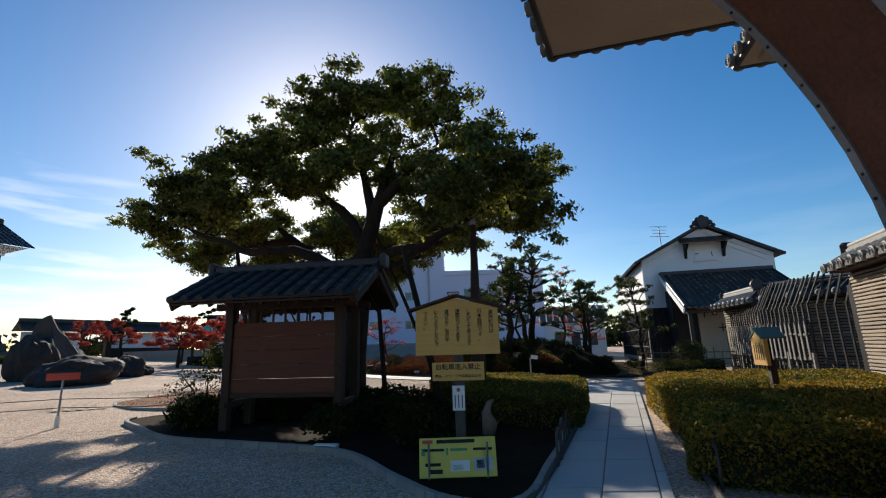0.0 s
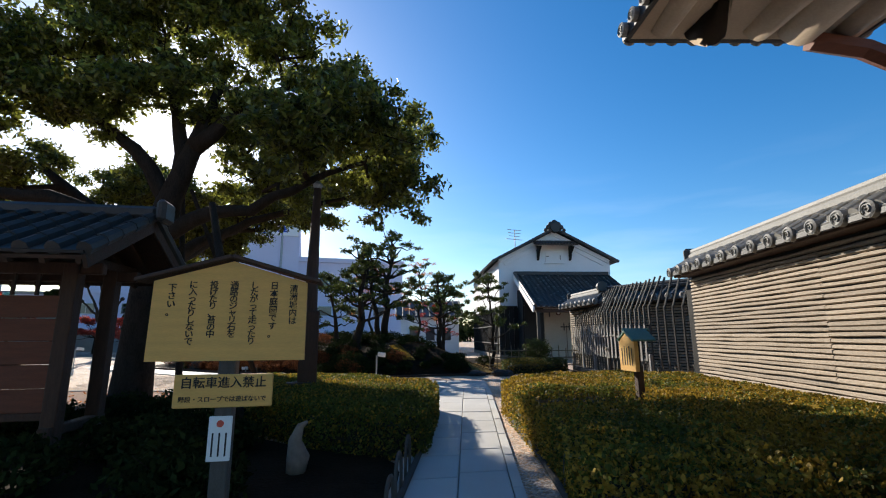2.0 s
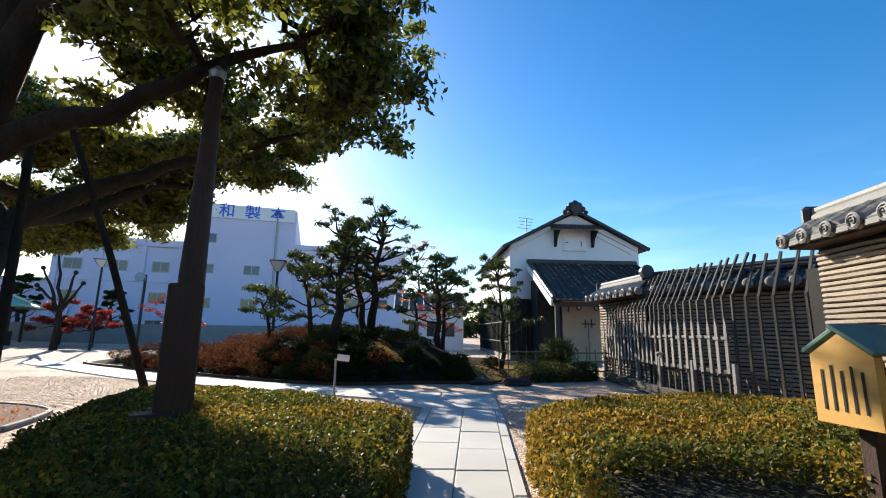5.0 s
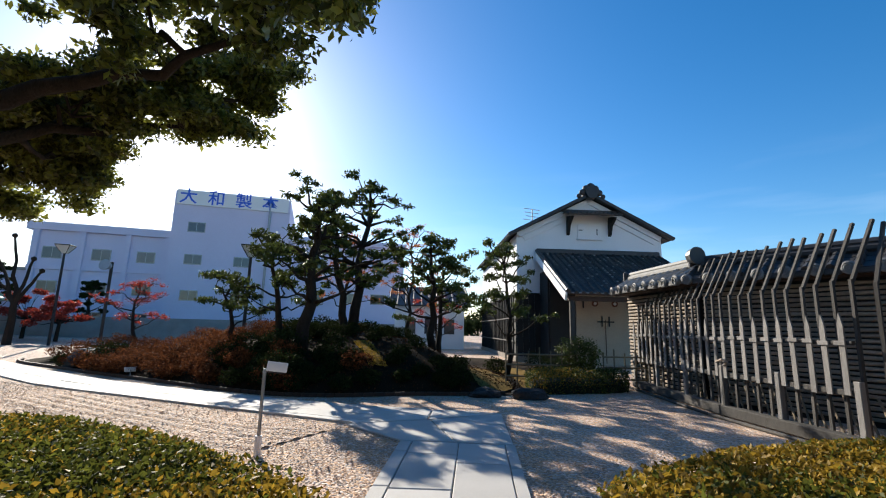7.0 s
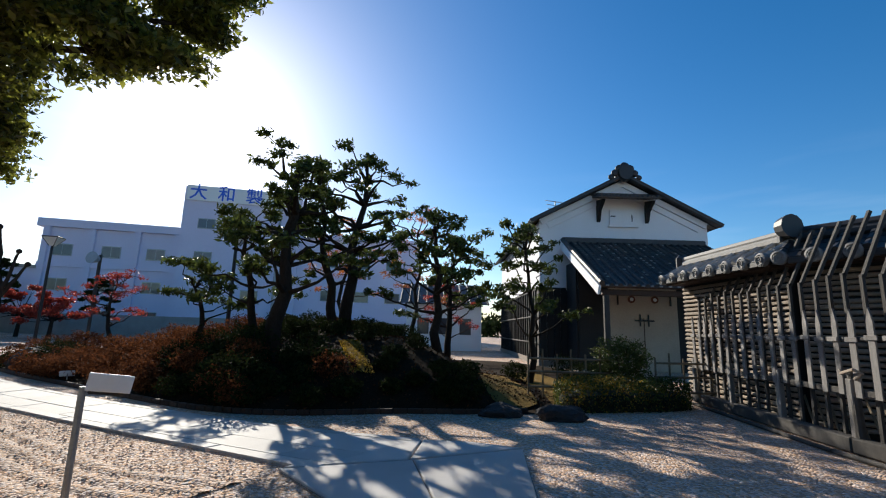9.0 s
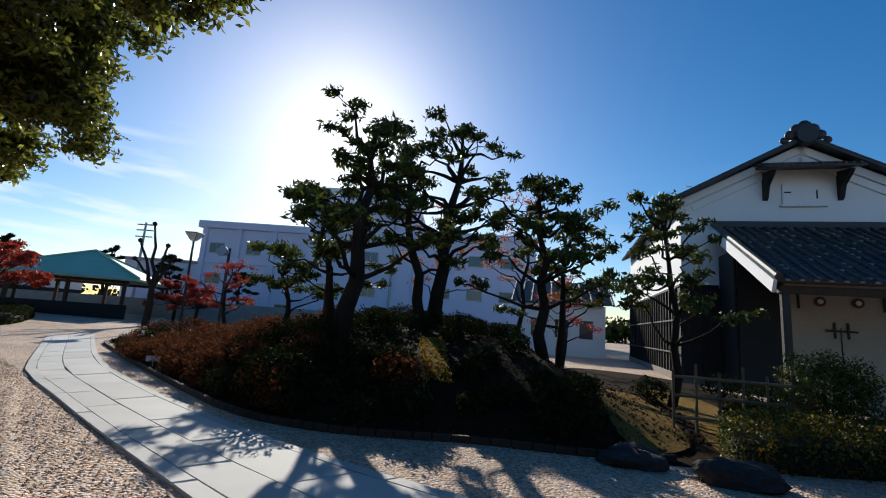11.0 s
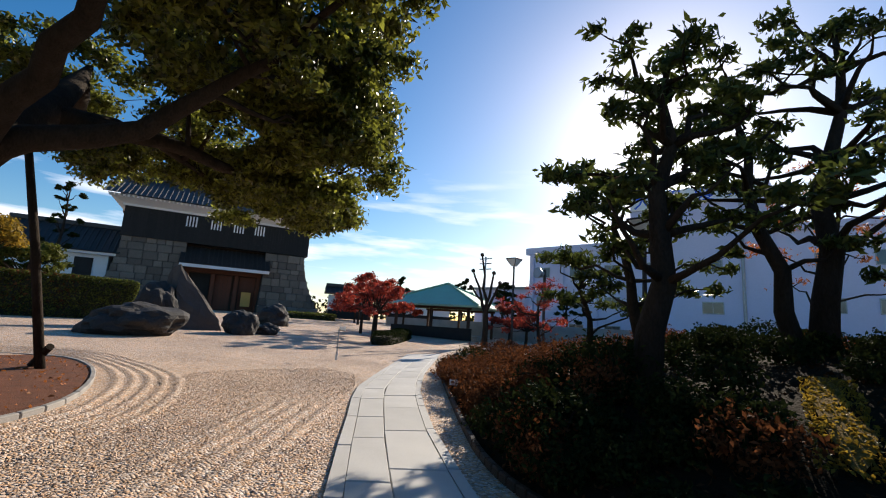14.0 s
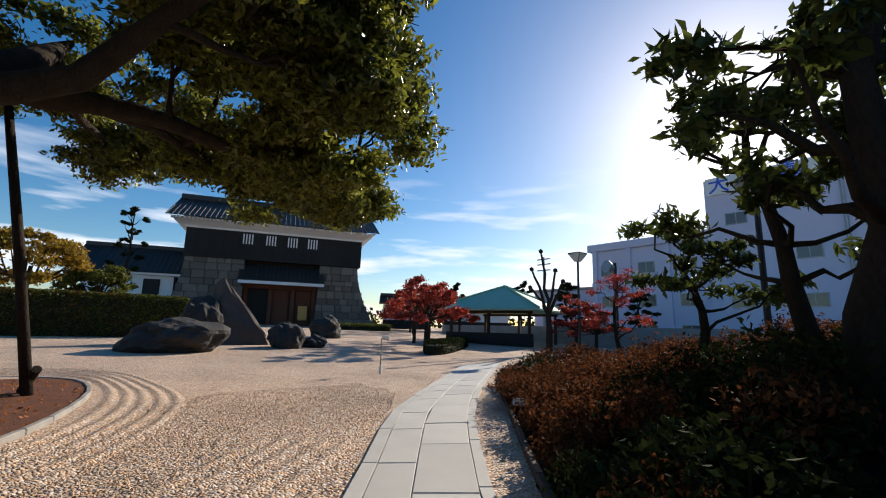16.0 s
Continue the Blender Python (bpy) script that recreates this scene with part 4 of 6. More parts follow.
    # Door cream is darkened for the dim light under the porch.
    dr = part("entrance_wall", boxed(2.36, 5.0, -1.5, -1.42, 0.0, 3.6, 0.02), M_CREAM_SHADED, th, "cream plastered storehouse doors")
    part("door_joint", boxed(3.66, 3.69, -1.515, -1.501, 0.1, 2.0), M_WOOD, dr)
    for x in (3.22, 4.12):
        part("roundel", rod((x, -1.55, 2.72), (x, -1.502, 2.72), 0.14, 16), M_REDWOOD, dr)
        part("roundel_rim", rod((x, -1.565, 2.72), (x, -1.551, 2.72), 0.07, 14), M_WHITE, dr)
    for x in (3.5, 3.82):
        part("door_bar", boxed(x, x + 0.05, -1.54, -1.502, 1.7, 2.15), M_IRON, dr)
    part("door_bolt", boxed(3.3, 4.05, -1.57, -1.541, 1.88, 1.94), M_IRON, dr)
    for x in (2.66, 4.7):
        part("hinge", boxed(x, x + 0.06, -1.54, -1.502, 2.5, 2.9), M_IRON, dr)
    # Added black panels stand in for the dark porch interior beside the doors.
    part("inner_screen", boxed(1.2, 2.35, -1.46, -1.40, 0.0, 3.9), M_BLACK, th)
    part("inner_screen", boxed(5.01, 6.9, -1.46, -1.40, 0.0, 3.9), M_BLACK, th)
    part("side_screen", boxed(1.12, 1.2, -1.4, -0.06, 0.1, 4.2, 0.01), M_BLACK, th)
    return th


storehouse()


def antenna(x, y, z):
    th = thing("television_antenna", "thin metal television antenna above the roofs", "antenna", x, y, 0)
    part("mast", rod((0, 0, 0), (0, 0, z), 0.05), M_METAL, th)
    for k, w in enumerate((0.9, 0.8, 0.7, 1.0)):
        part("element", rod((-w, 0, z - 0.35 * k), (w, 0.2, z - 0.35 * k), 0.03), M_METAL, th)
    return th


antenna(22.1, 45.0, 12.8)


# ---- roofed lath wall and fence ----
def scroll_tile():
    """A round eave-end tile with a raised rim and a scroll, facing -y."""
    bm = bmesh.new()
    tube(bm, [(0, 0.05, 0), (0, -0.03, 0)], [0.115, 0.115], 14)
    n = 14
    for k in range(n):
        a, b = 2 * math.pi * k / n, 2 * math.pi * (k + 1) / n
        q = [bm.verts.new((r * math.cos(t), y, r * math.sin(t))) for t in (a, b) for r, y in ((0.115, -0.03), (0.085, -0.045))]
        bm.faces.new((q[0], q[1], q[3], q[2]))
    pts = [(0.015 * u * math.cos(u * 2.2), -0.04, 0.015 * u * math.sin(u * 2.2)) for u in np.linspace(0.6, 4.6, 14)]
    tube(bm, pts, 0.010, 5)
    return bm


def lath_wall(name, label, x, y, rz, length, h, slats, over=0.42, seg=3, material=None, pale=True):
    """A wall clad in horizontal laths under a small tiled roof. Local x along it, -y its front."""
    th = thing(name, label, "wall", x, y, 0, rz, kind="structure")
    part("wall_body", boxed(0, length, 0.0, 0.30, -0.05, h), M_BLACK, th)
    pit = (h - 0.12) / slats
    r = random.Random(4)
    meshes = []
    for k in range(slats):
        for s in range(seg):
            a, b = length * s / seg, length * (s + 1) / seg
            if len(meshes) < 6:
                bm = bmesh.new()
                m = 10
                pts = [(length / seg * i / m, -0.022 + r.uniform(-0.004, 0.004), r.uniform(-0.006, 0.006)) for i in range(m + 1)]
                tube(bm, pts, [0.033 + r.uniform(-0.005, 0.005) for _ in pts], 6)
                ob = part("lath", bm, M_LATH, th)
                meshes.append(ob.data)
            else:
                ob = new("lath", r.choice(meshes))
                ob.parent = th
            ob.matrix_basis = pose(a, 0, 0.08 + pit * (k + 0.5) + r.uniform(-0.006, 0.006))
    part("eave_board", boxed(-0.1, length + 0.05, -over + 0.05, 0.30 + over - 0.05, h + 0.0, h + 0.06, 0.01), M_WOOD, th)
    run, rise = over + 0.15, 0.34
    front = sub(th, "roof_slope", pose(-0.12, -over, h + 0.10))
    tiled_slope(front, length + 0.12, run, rise, 0.36, M_TILE_PALE if pale else M_TILE)
    back = sub(th, "roof_slope", pose(length, 0.30 + over, h + 0.10, 0, 0, 180))
    tiled_slope(back, length + 0.12, run, rise, 0.72, M_TILE_PALE if pale else M_TILE)
    part("ridge", boxed(-0.16, length, 0.04, 0.26, h + 0.44, h + 0.60, 0.05), M_TILE_PALE if pale else M_TILE, th)
    part("ridge_roll", rod((-0.2, 0.15, h + 0.63), (length, 0.15, h + 0.63), 0.075, 8), M_TILE_PALE if pale else M_TILE, th)
    part("ridge_end", boxed(-0.30, -0.14, -0.02, 0.32, h + 0.40, h + 0.74, 0.06), M_TILE, th)
    n = round((length + 0.12) / 0.46)
    me = None
    for i in range(n + 1):
        if me is None:
            ob = part("eave_tile", scroll_tile(), M_EAVETILE, th, "pale round eave-end tile with a scroll")
            me = ob.data
        else:
            ob = new("eave_tile", me)
            ob.parent = th
        ob.matrix_basis = pose(-0.12 + (length + 0.12) * i / n, -over - 0.02, h + 0.135)
    for i in range(n):
        part("flat_eave_tile", boxed(-0.12, 0.12, -0.02, 0.03, -0.06, 0.035, 0.012), M_TILE, th).matrix_basis = pose(-0.12 + (length + 0.12) * (i + 0.5) / n, -over, h + 0.09)
    return th


lath_wall("wall_east", "garden wall clad in weathered bamboo laths under a tiled coping", 9.42, 10.4, -111.0, 12.0, 2.78, 33)
lath_wall("wall_fence_back", "bamboo-lath wall under a tiled coping behind the fence", 11.12, 15.95, -71.0, 6.2, 2.5, 26, seg=2, pale=False)
lath_wall("wall_fence_north", "short bamboo-lath wall under a tiled coping behind the fence", 11.62, 19.0, -101.0, 2.95, 2.5, 26, seg=1)
orn = part("ridge_end", tube(bmesh.new(), [(11.08, 16.15, 3.2), (11.05, 15.95, 3.2)], [0.16, 0.2], 12), M_TILE, bpy.data.objects["wall_fence_north"], "dark scrolled ridge-end tile")
orn.matrix_basis = bpy.data.objects["wall_fence_north"].matrix_basis.inverted()
end = thing("wall_end", "short return of the bamboo-lath wall", "wall", 9.5, 10.4, 0, 0, kind="structure")
part("wall_body", boxed(0.0, 5.2, 0.0, 0.28, -0.05, 2.5), M_BLACK, end)


def paling_fence():
    """Pointed pales on two rails, tall staves behind them that kink outwards, open below down to a ground beam."""
    th = thing("paling_fence", "weathered grey paling fence with out-leaning tall staves", "fence", 0, 0, 0)
    line = [(11.5, 18.7), (10.24, 14.8), (9.72, 12.3), (9.95, 10.75)]
    bm = bmesh.new()
    q = [bm.verts.new(c) for c in ((-0.042, -0.065, 0.70), (0.042, -0.065, 0.70), (0.042, -0.065, 1.60), (0.03, -0.065, 1.66), (0, -0.065, 1.78), (-0.03, -0.065, 1.66), (-0.042, -0.065, 1.60))]
    w = [bm.verts.new(v.co + Vector((0, 0.024, 0))) for v in q]
    bm.faces.new(q), bm.faces.new(w[::-1])
    for k in range(7):
        bm.faces.new((q[(k + 1) % 7], q[k], w[k], w[(k + 1) % 7]))
    pale = bpy.data.meshes.new("pale")
    bm.to_mesh(pale), bm.free()
    pale.materials.append(M_PALE)
    bm = boxed(-0.022, 0.022, 0.02, 0.06, 0.1, 2.2)
    box(bm, -0.022, 0.022, 0.0, 0.04, 0.0, 0.98, m=pose(0, 0.03, 2.17, -26))
    stave = bpy.data.meshes.new("stave")
    bm.to_mesh(stave), bm.free()
    stave.materials.append(M_GREYWOOD)
    cleat = bpy.data.meshes.new("cleat")
    bm = boxed(-0.085, 0.085, -0.085, -0.067, 1.36, 1.42, 0.005)
    bm.to_mesh(cleat), bm.free()
    cleat.materials.append(M_PALE)
    r = random.Random(12)
    for s, (a, b) in enumerate(zip(line, line[1:])):
        a, b = Vector((*a, 0)), Vector((*b, 0))
        L = (b - a).length
        base = pose(a.x, a.y, 0, 0, 0, math.degrees(math.atan2(b.y - a.y, b.x - a.x)))
        n = max(2, round(L / 0.26))
        if s < 2:
            part("ground_beam", boxed(0, L, -0.12, 0.06, 0.02, 0.2, 0.015), M_GREYWOOD, th).matrix_basis = base
            part("foot_rail", rod((0, -0.34, 0.035), (L, -0.34, 0.035), 0.03), M_GREYWOOD, th).matrix_basis = base
            part("rail", boxed(0, L, -0.04, 0.015, 0.70, 0.78, 0.01), M_GREYWOOD, th).matrix_basis = base
            part("rail", boxed(0, L, -0.04, 0.015, 1.36, 1.42, 0.01), M_GREYWOOD, th).matrix_basis = base
            k = max(2, round(L / 1.35))
            for i in range(k + 1):
                part("post", boxed(-0.05, 0.05, -0.06, 0.018, 0.15, 0.9, 0.012), M_PALE, th).matrix_basis = base @ pose(L * i / k, 0, 0)
        for i in range(n):
            x = L * (i + 0.5) / n
            if s < 2:
                for name, me in (("pale", pale), ("cleat", cleat)):
                    ob = new(name, me)
                    ob.parent = th
                    ob.matrix_basis = base @ pose(x + r.uniform(-0.012, 0.012), r.uniform(-0.003, 0.003), r.uniform(-0.02, 0.02), 0, r.uniform(-0.8, 0.8), 0)
            ob = new("stave", stave)
            ob.parent = th
            ob.matrix_basis = base @ pose(x + 0.13, 0.0, r.uniform(-0.04, 0.04), 0, r.uniform(-0.7, 0.7), 0)
    # slanting rods standing for light and shadow stripes in the open foot, and the post with a rope knot
    for k in range(26):
        y = 11.2 + 0.22 * k
        x = 10.35 + 0.30 * max(0, y - 14.0)
        part("slanting_cane", rod((x, y, 0.05), (x + 0.25, y + 0.35, 0.62), 0.018, 6), M_BAMBOO, th)
    part("corner_post", rod((10.2, 14.75, 0.0), (10.24, 14.8, 0.98), 0.06, 10, 0.05), M_GREYWOOD, th)
    part("rope_knot", tube(bmesh.new(), [(10.13, 14.70, 0.90), (10.15, 14.62, 0.98), (10.1, 14.68, 1.02), (10.14, 14.85, 0.96), (10.2, 14.9, 1.0)], 0.022, 6), M_LATH, th)
    return th


paling_fence()


# ---- notice boards ----
def notice_board():
    """The tall yellow board with a little roof. Local x along the face, -y its front."""
    th = thing("notice_board", "yellow cedar notice board with black brush lettering under a dark roof", "sign", 0.09, 5.30, 0, -8)
    part("post", boxed(-0.055, 0.055, 0.0, 0.09, -0.05, 1.85, 0.01), M_GREYWOOD, th)
    bm = bmesh.new()
    v = [bm.verts.new((x, -0.035, z)) for x, z in ((-0.49, 1.275), (0.49, 1.275), (0.485, 1.79), (0, 1.93), (-0.485, 1.79))]
    w = [bm.verts.new(p.co + Vector((0, 0.03, 0))) for p in v]
    bm.faces.new(v), bm.faces.new(w[::-1])
    for i in range(5):
        bm.faces.new((v[(i + 1) % 5], v[i], w[i], w[(i + 1) % 5]))
    board = part("board", bm, M_SIGN, th)
    a = math.degrees(math.atan2(0.14, 0.49))
    for s in (-1, 1):
        part("roof_board", boxed(0, 0.60, -0.10, 0.09, 0, 0.028, 0.006), M_WOOD, th).matrix_basis = pose(0, 0, 1.945, 0, a, 0) if s > 0 else pose(0, 0, 1.945, 0, 0, 180) @ pose(0, 0, 0, 0, a, 0)
    cols = ("清洲城内は", "日本庭園です。", "したがって走ったり", "通路のジャリ石を", "投げたり、苔の中", "に入ったりしないで", "下さい。")
    for i, c in enumerate(cols):
        x = 0.40 - i * 0.128
        step = 0.046 if len(c) > 7 else 0.054
        for k, ch in enumerate(c):
            write(ch, 0.056, pose(x, -0.037, 1.765 - 0.02 * (i in (0, 6)) - step * k, 90), M_INK, board)
    small = part("lower_board", boxed(-0.30, 0.30, -0.035, -0.01, 0.985, 1.19, 0.006), M_SIGN, th)
    write("自転車進入禁止", 0.075, pose(0, -0.037, 1.135, 90), M_INK, small)
    write("階段・スロープでは遊ばないで", 0.038, pose(0, -0.037, 1.035, 90), M_INK, small)
    tag = part("paper_notice", boxed(-0.075, 0.065, -0.02, -0.006, 0.66, 0.93, 0.003), M_WHITE, th)
    part("red_mark", rod((-0.005, -0.024, 0.885), (-0.005, -0.0205, 0.885), 0.022, 12), M_REDPAINT, tag)
    for k in range(3):
        part("text_bar", boxed(-0.05 + 0.04 * k, -0.04 + 0.04 * k, -0.023, -0.0205, 0.69, 0.83), M_INK, tag)
    return th


notice_board()


def printed_panel():
    th = thing("printed_panel", "yellow printed panel board standing low in the bed", "sign", 0.05, 4.92, 0, 2)
    face = part("face", boxed(-0.40, 0.40, -0.012, 0.012, 0.06, 0.44, 0.006, m=pose(0, 0, 0, -12, 0, 0)), M_YELLOW, th)
    tilt = pose(0, 0, 0, -12, 0, 0)
    for x0, x1, z0, z1, m in ((-0.22, 0.18, 0.385, 0.42, M_INK), (-0.37, -0.26, 0.385, 0.42, M_REDPAINT), (-0.36, -0.14, 0.31, 0.335, M_INK), (-0.08, 0.10, 0.31, 0.335, M_GREENPAINT), (0.16, 0.36, 0.31, 0.335, M_INK), (-0.38, -0.34, 0.27, 0.34, M_GREENPAINT), (-0.12, -0.10, 0.27, 0.34, M_GREENPAINT), (-0.34, -0.18, 0.17, 0.20, M_INK), (-0.08, 0.12, 0.12, 0.22, M_WHITE), (0.16, 0.36, 0.12, 0.24, M_METAL), (-0.30, -0.16, 0.10, 0.14, M_INK), (-0.05, 0.05, 0.13, 0.18, M_GREENPAINT), (0.19, 0.27, 0.14, 0.22, M_INK)):
        part("print", boxed(x0, x1, -0.0155, -0.0122, z0, z1, m=tilt), m, face)
    for x in (-0.3, 0.3):
        part("leg", rod((x, 0.03, -0.05), (x, -0.03, 0.40), 0.012), M_METAL, th)


printed_panel()


def kiosk():
    """The roofed notice stand. Local x along its length, -y its front."""
    th = thing("roofed_notice_stand", "roofed wooden notice stand with red-brown boards and a tiled roof", "notice stand", -2.95, 8.05, 0, -8)
    for x in (-1.05, 1.05):
        for y in (0.0, 0.75):
            part("post", boxed(x - 0.075, x + 0.075, y - 0.075, y + 0.075, 0, 2.25, 0.01), M_WOOD, th)
        part("foot_beam", boxed(x - 0.06, x + 0.06, -0.12, 0.87, 0.42, 0.52, 0.01), M_WOOD, th)
    for k in range(5):
        part("board", boxed(-0.97, 0.97, -0.03, 0.02, 0.66 + 0.245 * k, 0.90 + 0.245 * k, 0.006), M_REDWOOD, th)
    part("tie_beam", boxed(-1.35, 1.35, -0.05, 0.05, 2.12, 2.25, 0.01), M_WOOD, th)
    part("tie_beam", boxed(-1.35, 1.35, 0.70, 0.80, 2.12, 2.25, 0.01), M_WOOD, th)
    part("lower_rail", boxed(-0.97, 0.97, -0.04, 0.04, 0.58, 0.66, 0.008), M_WOOD, th)
    for k in range(9):
        part("grille_bar", boxed(-0.95 + 0.235 * k, -0.92 + 0.235 * k, -0.015, 0.015, 1.885, 2.12), M_WOOD, th)
    for x in (-1.05, 1.05):
        part("gable_beam", boxed(x - 0.05, x + 0.05, -0.75, 1.5, 2.25, 2.36, 0.01), M_WOOD, th)
    for y, rz in ((-0.88, 0), (1.63, 180)):
        s = sub(th, "roof_slope", pose(-1.62 if rz == 0 else 1.62, y, 2.20, 0, 0, rz))
        tiled_slope(s, 3.24, 1.255, 0.66, 0.27)
        part("soffit", boxed(0, 3.24, 0, 1.40, -0.045, -0.01, m=pose(0, 0, 0, 27.7, 0, 0)), M_WOOD, s)
        for k in range(11):
            part("rafter", boxed(0.05 + 0.31 * k, 0.10 + 0.31 * k, 0.02, 1.36, -0.10, -0.046, m=pose(0, 0, 0, 27.7, 0, 0)), M_WOOD, s)
    part("ridge", boxed(-1.68, 1.68, 0.27, 0.48, 2.86, 3.02, 0.04), M_TILE, th)
    for x in (-1.74, 1.74):
        part("ridge_end", boxed(x - 0.06, x + 0.06, 0.22, 0.53, 2.82, 3.10, 0.04), M_TILE, th)
    for x in (-1.62, 1.62):
        for y0, a in ((-0.88, 27.7),):
            part("barge_board", boxed(x - 0.02, x + 0.02, 0, 1.42, -0.14, 0.0, 0.006), M_WOOD, th).matrix_basis = pose(0, y0, 2.20, 27.7, 0, 0)
            part("barge_board", boxed(x - 0.02, x + 0.02, 0, 1.42, -0.14, 0.0, 0.006), M_WOOD, th).matrix_basis = pose(0, 1.63, 2.20, 0, 0, 180) @ pose(0, 0, 0, 27.7, 0, 0)
    return th


kiosk()


def box_sign():
    th = thing("small_roofed_sign", "small yellow wooden sign with a green copper roof on a post", "sign", 5.2, 7.5, 0, -97)
    part("post", boxed(-0.05, 0.05, -0.05, 0.05, 0, 1.0, 0.01), M_WOOD, th)
    bm = bmesh.new()
    v = [bm.verts.new((x, -0.16, z)) for x, z in ((-0.19, 0.92), (0.19, 0.92), (0.19, 1.33), (0, 1.46), (-0.19, 1.33))]
    w = [bm.verts.new(p.co + Vector((0, 0.06, 0))) for p in v]
    bm.faces.new(v), bm.faces.new(w[::-1])
    for i in range(5):
        bm.faces.new((v[(i + 1) % 5], v[i], w[i], w[(i + 1) % 5]))
    face = part("board", bm, M_SIGN, th)
    for k in range(5):
        part("text_bar", boxed(-0.13 + 0.06 * k, -0.115 + 0.06 * k, -0.164, -0.1605, 1.0, 1.24 + 0.03 * (k % 2)), M_INK, face)
    part("back", boxed(-0.175, 0.175, -0.099, -0.06, 0.92, 1.31, 0.01), M_BLACK, th)
    for s in (0, 180):
        part("roof_sheet", boxed(-0.02, 0.28, -0.22, 0.16, 0, 0.03, 0.006), M_COPPER, th).matrix_basis = pose(0, 0, 1.49, 0, 0, s) @ pose(0, 0.0, 0, 0, 34, 0)


box_sign()


def post_with_sign(x, y, h, label, name="marker_post", board=True, rope=False):
    th = thing(name, label, "sign", x, y, ground_z(x, y))
    part("pole", rod((0, 0, -0.03), (0, 0, h), 0.02), M_METAL, th)
    part("foot_sleeve", rod((0, 0, -0.03), (0, 0, 0.22), 0.04), M_WHITE, th)
    if board:
        part("plate", boxed(-0.12, 0.12, -0.03, -0.01, h - 0.03, h + 0.08, 0.005, m=pose(0, 0, 0, 0, 8, 24)), M_WHITE, th)
        part("bracket", boxed(-0.10, 0.10, -0.01, 0.02, h - 0.05, h + 0.02, 0.005, m=pose(0, 0, 0, 0, 8, 24)), M_IRON, th)
    return th


post_with_sign(2.386, 13.70, 0.945, "slim metal marker post with a small tilted plate on the gravel")
post_with_sign(-7.9, 23.2, 0.98, "slim metal marker post with a small plate on the gravel")
red = post_with_sign(-7.9, 9.3, 0.95, "thin post with an orange-red warning plate on the gravel", board=False)
part("warning_plate", boxed(-0.27, 0.27, -0.02, 0.0, 0.92, 1.06, 0.005, m=pose(0, 0, 0, 0, 0, 35)), M_REDPAINT, red)
rope = thing("barrier_rope", "thin sagging rope hung between low posts", "rope")
for z in (0.38, 0.55):
    part("rope", tube(bmesh.new(), [(-14, 6.9, z), (-11, 8.1, z - 0.04), (-7.9, 9.3, z), (-6.3, 9.6, z - 0.05), (-4.6, 9.9, z + 0.02)], 0.008, 5), M_GREYWOOD, rope)

# ---- poles beside the tree, hoops, little things ----
pole = thing("support_post", "thick dark wooden post carrying a limb of the tree", "post", 0.66, 10.9, 0)
part("post", tube(bmesh.new(), [(0, 0, -0.1), (0.0, 0, 2.0), (0.02, 0, 4.35)], [0.16, 0.13, 0.075], 12), M_WOOD, pole, smooth=True)
part("splice", boxed(-0.17, 0.17, -0.20, -0.12, 0.0, 1.9, 0.02), M_WOOD, pole)
part("base_block", boxed(-0.38, 0.10, -0.35, 0.2, 0.0, 0.62, 0.04), M_WOOD, pole)
part("cap", tube(bmesh.new(), [(0.02, 0, 4.34), (0.02, 0, 4.42), (0.02, 0, 4.5)], [0.08, 0.10, 0.03], 10), M_METAL, pole, "pale rounded cap")


def prop(label, foot, top, r):
    th = thing("tree_prop", label, "prop", *foot)
    d = Vector(top) - Vector(foot)
    part("pole", tube(bmesh.new(), [Vector((0, 0, -0.05)) - d * 0.01, d * 0.5 + Vector((0.03, 0.02, 0)), d], [r, r * 0.9, r * 0.75], 9), M_BARK, th, smooth=True)
    return th


prop("slanting dark prop pole under a limb", (-0.25, 13.6, 0.0), (-2.35, 14.2, 5.1), 0.06)
prop("short crooked prop under a low limb", (-0.15, 8.9, 0.0), (-1.0, 9.9, 3.6), 0.075)
prop("thin prop pole beside the trunk", (-1.75, 12.4, 0.0), (-2.3, 13.3, 4.6), 0.07)
lean = prop("upright dark prop pole on the soil bed", (-6.9, 15.95, 0.05), (-7.3, 15.0, 4.9), 0.085)
part("ground_brace", rod((-0.42, -0.1, 0.02), (0.16, 0.06, 0.42), 0.07), M_BARK, lean)

# hooped edging along the path
hoops = [(1.22, 5.5), (1.42, 6.15), (1.65, 6.8), (2.52, 4.65), (2.66, 5.15), (2.82, 5.65)]
for i, (x, y) in enumerate(hoops):
    th = thing("path_hoop", "low bent grey wicket hoop at the edge of the path", "edging hoop", x, y, 0, 70, group="wicket hoops along the path")
    part("hoop", tube(bmesh.new(), [(-0.17, 0, -0.05)] + [(0.17 * -math.cos(a), 0, 0.24 + 0.17 * math.sin(a)) for a in np.linspace(0, math.pi, 9)] + [(0.17, 0, -0.05)], 0.016, 7), M_GREYWOOD, th, smooth=True)
for pts in ([(0.5, 3.9), (1.15, 5.4), (1.95, 7.5)], [(2.2, 4.0), (2.6, 5.1), (3.45, 7.5), (4.1, 9.6)]):
    for a, b in zip(pts, pts[1:]):
        part("edging_log", rod((*a, 0.05), (*b, 0.05), 0.035), M_GREYWOOD, thing("path_edging", "thin grey log edging beside the path", "edging"))

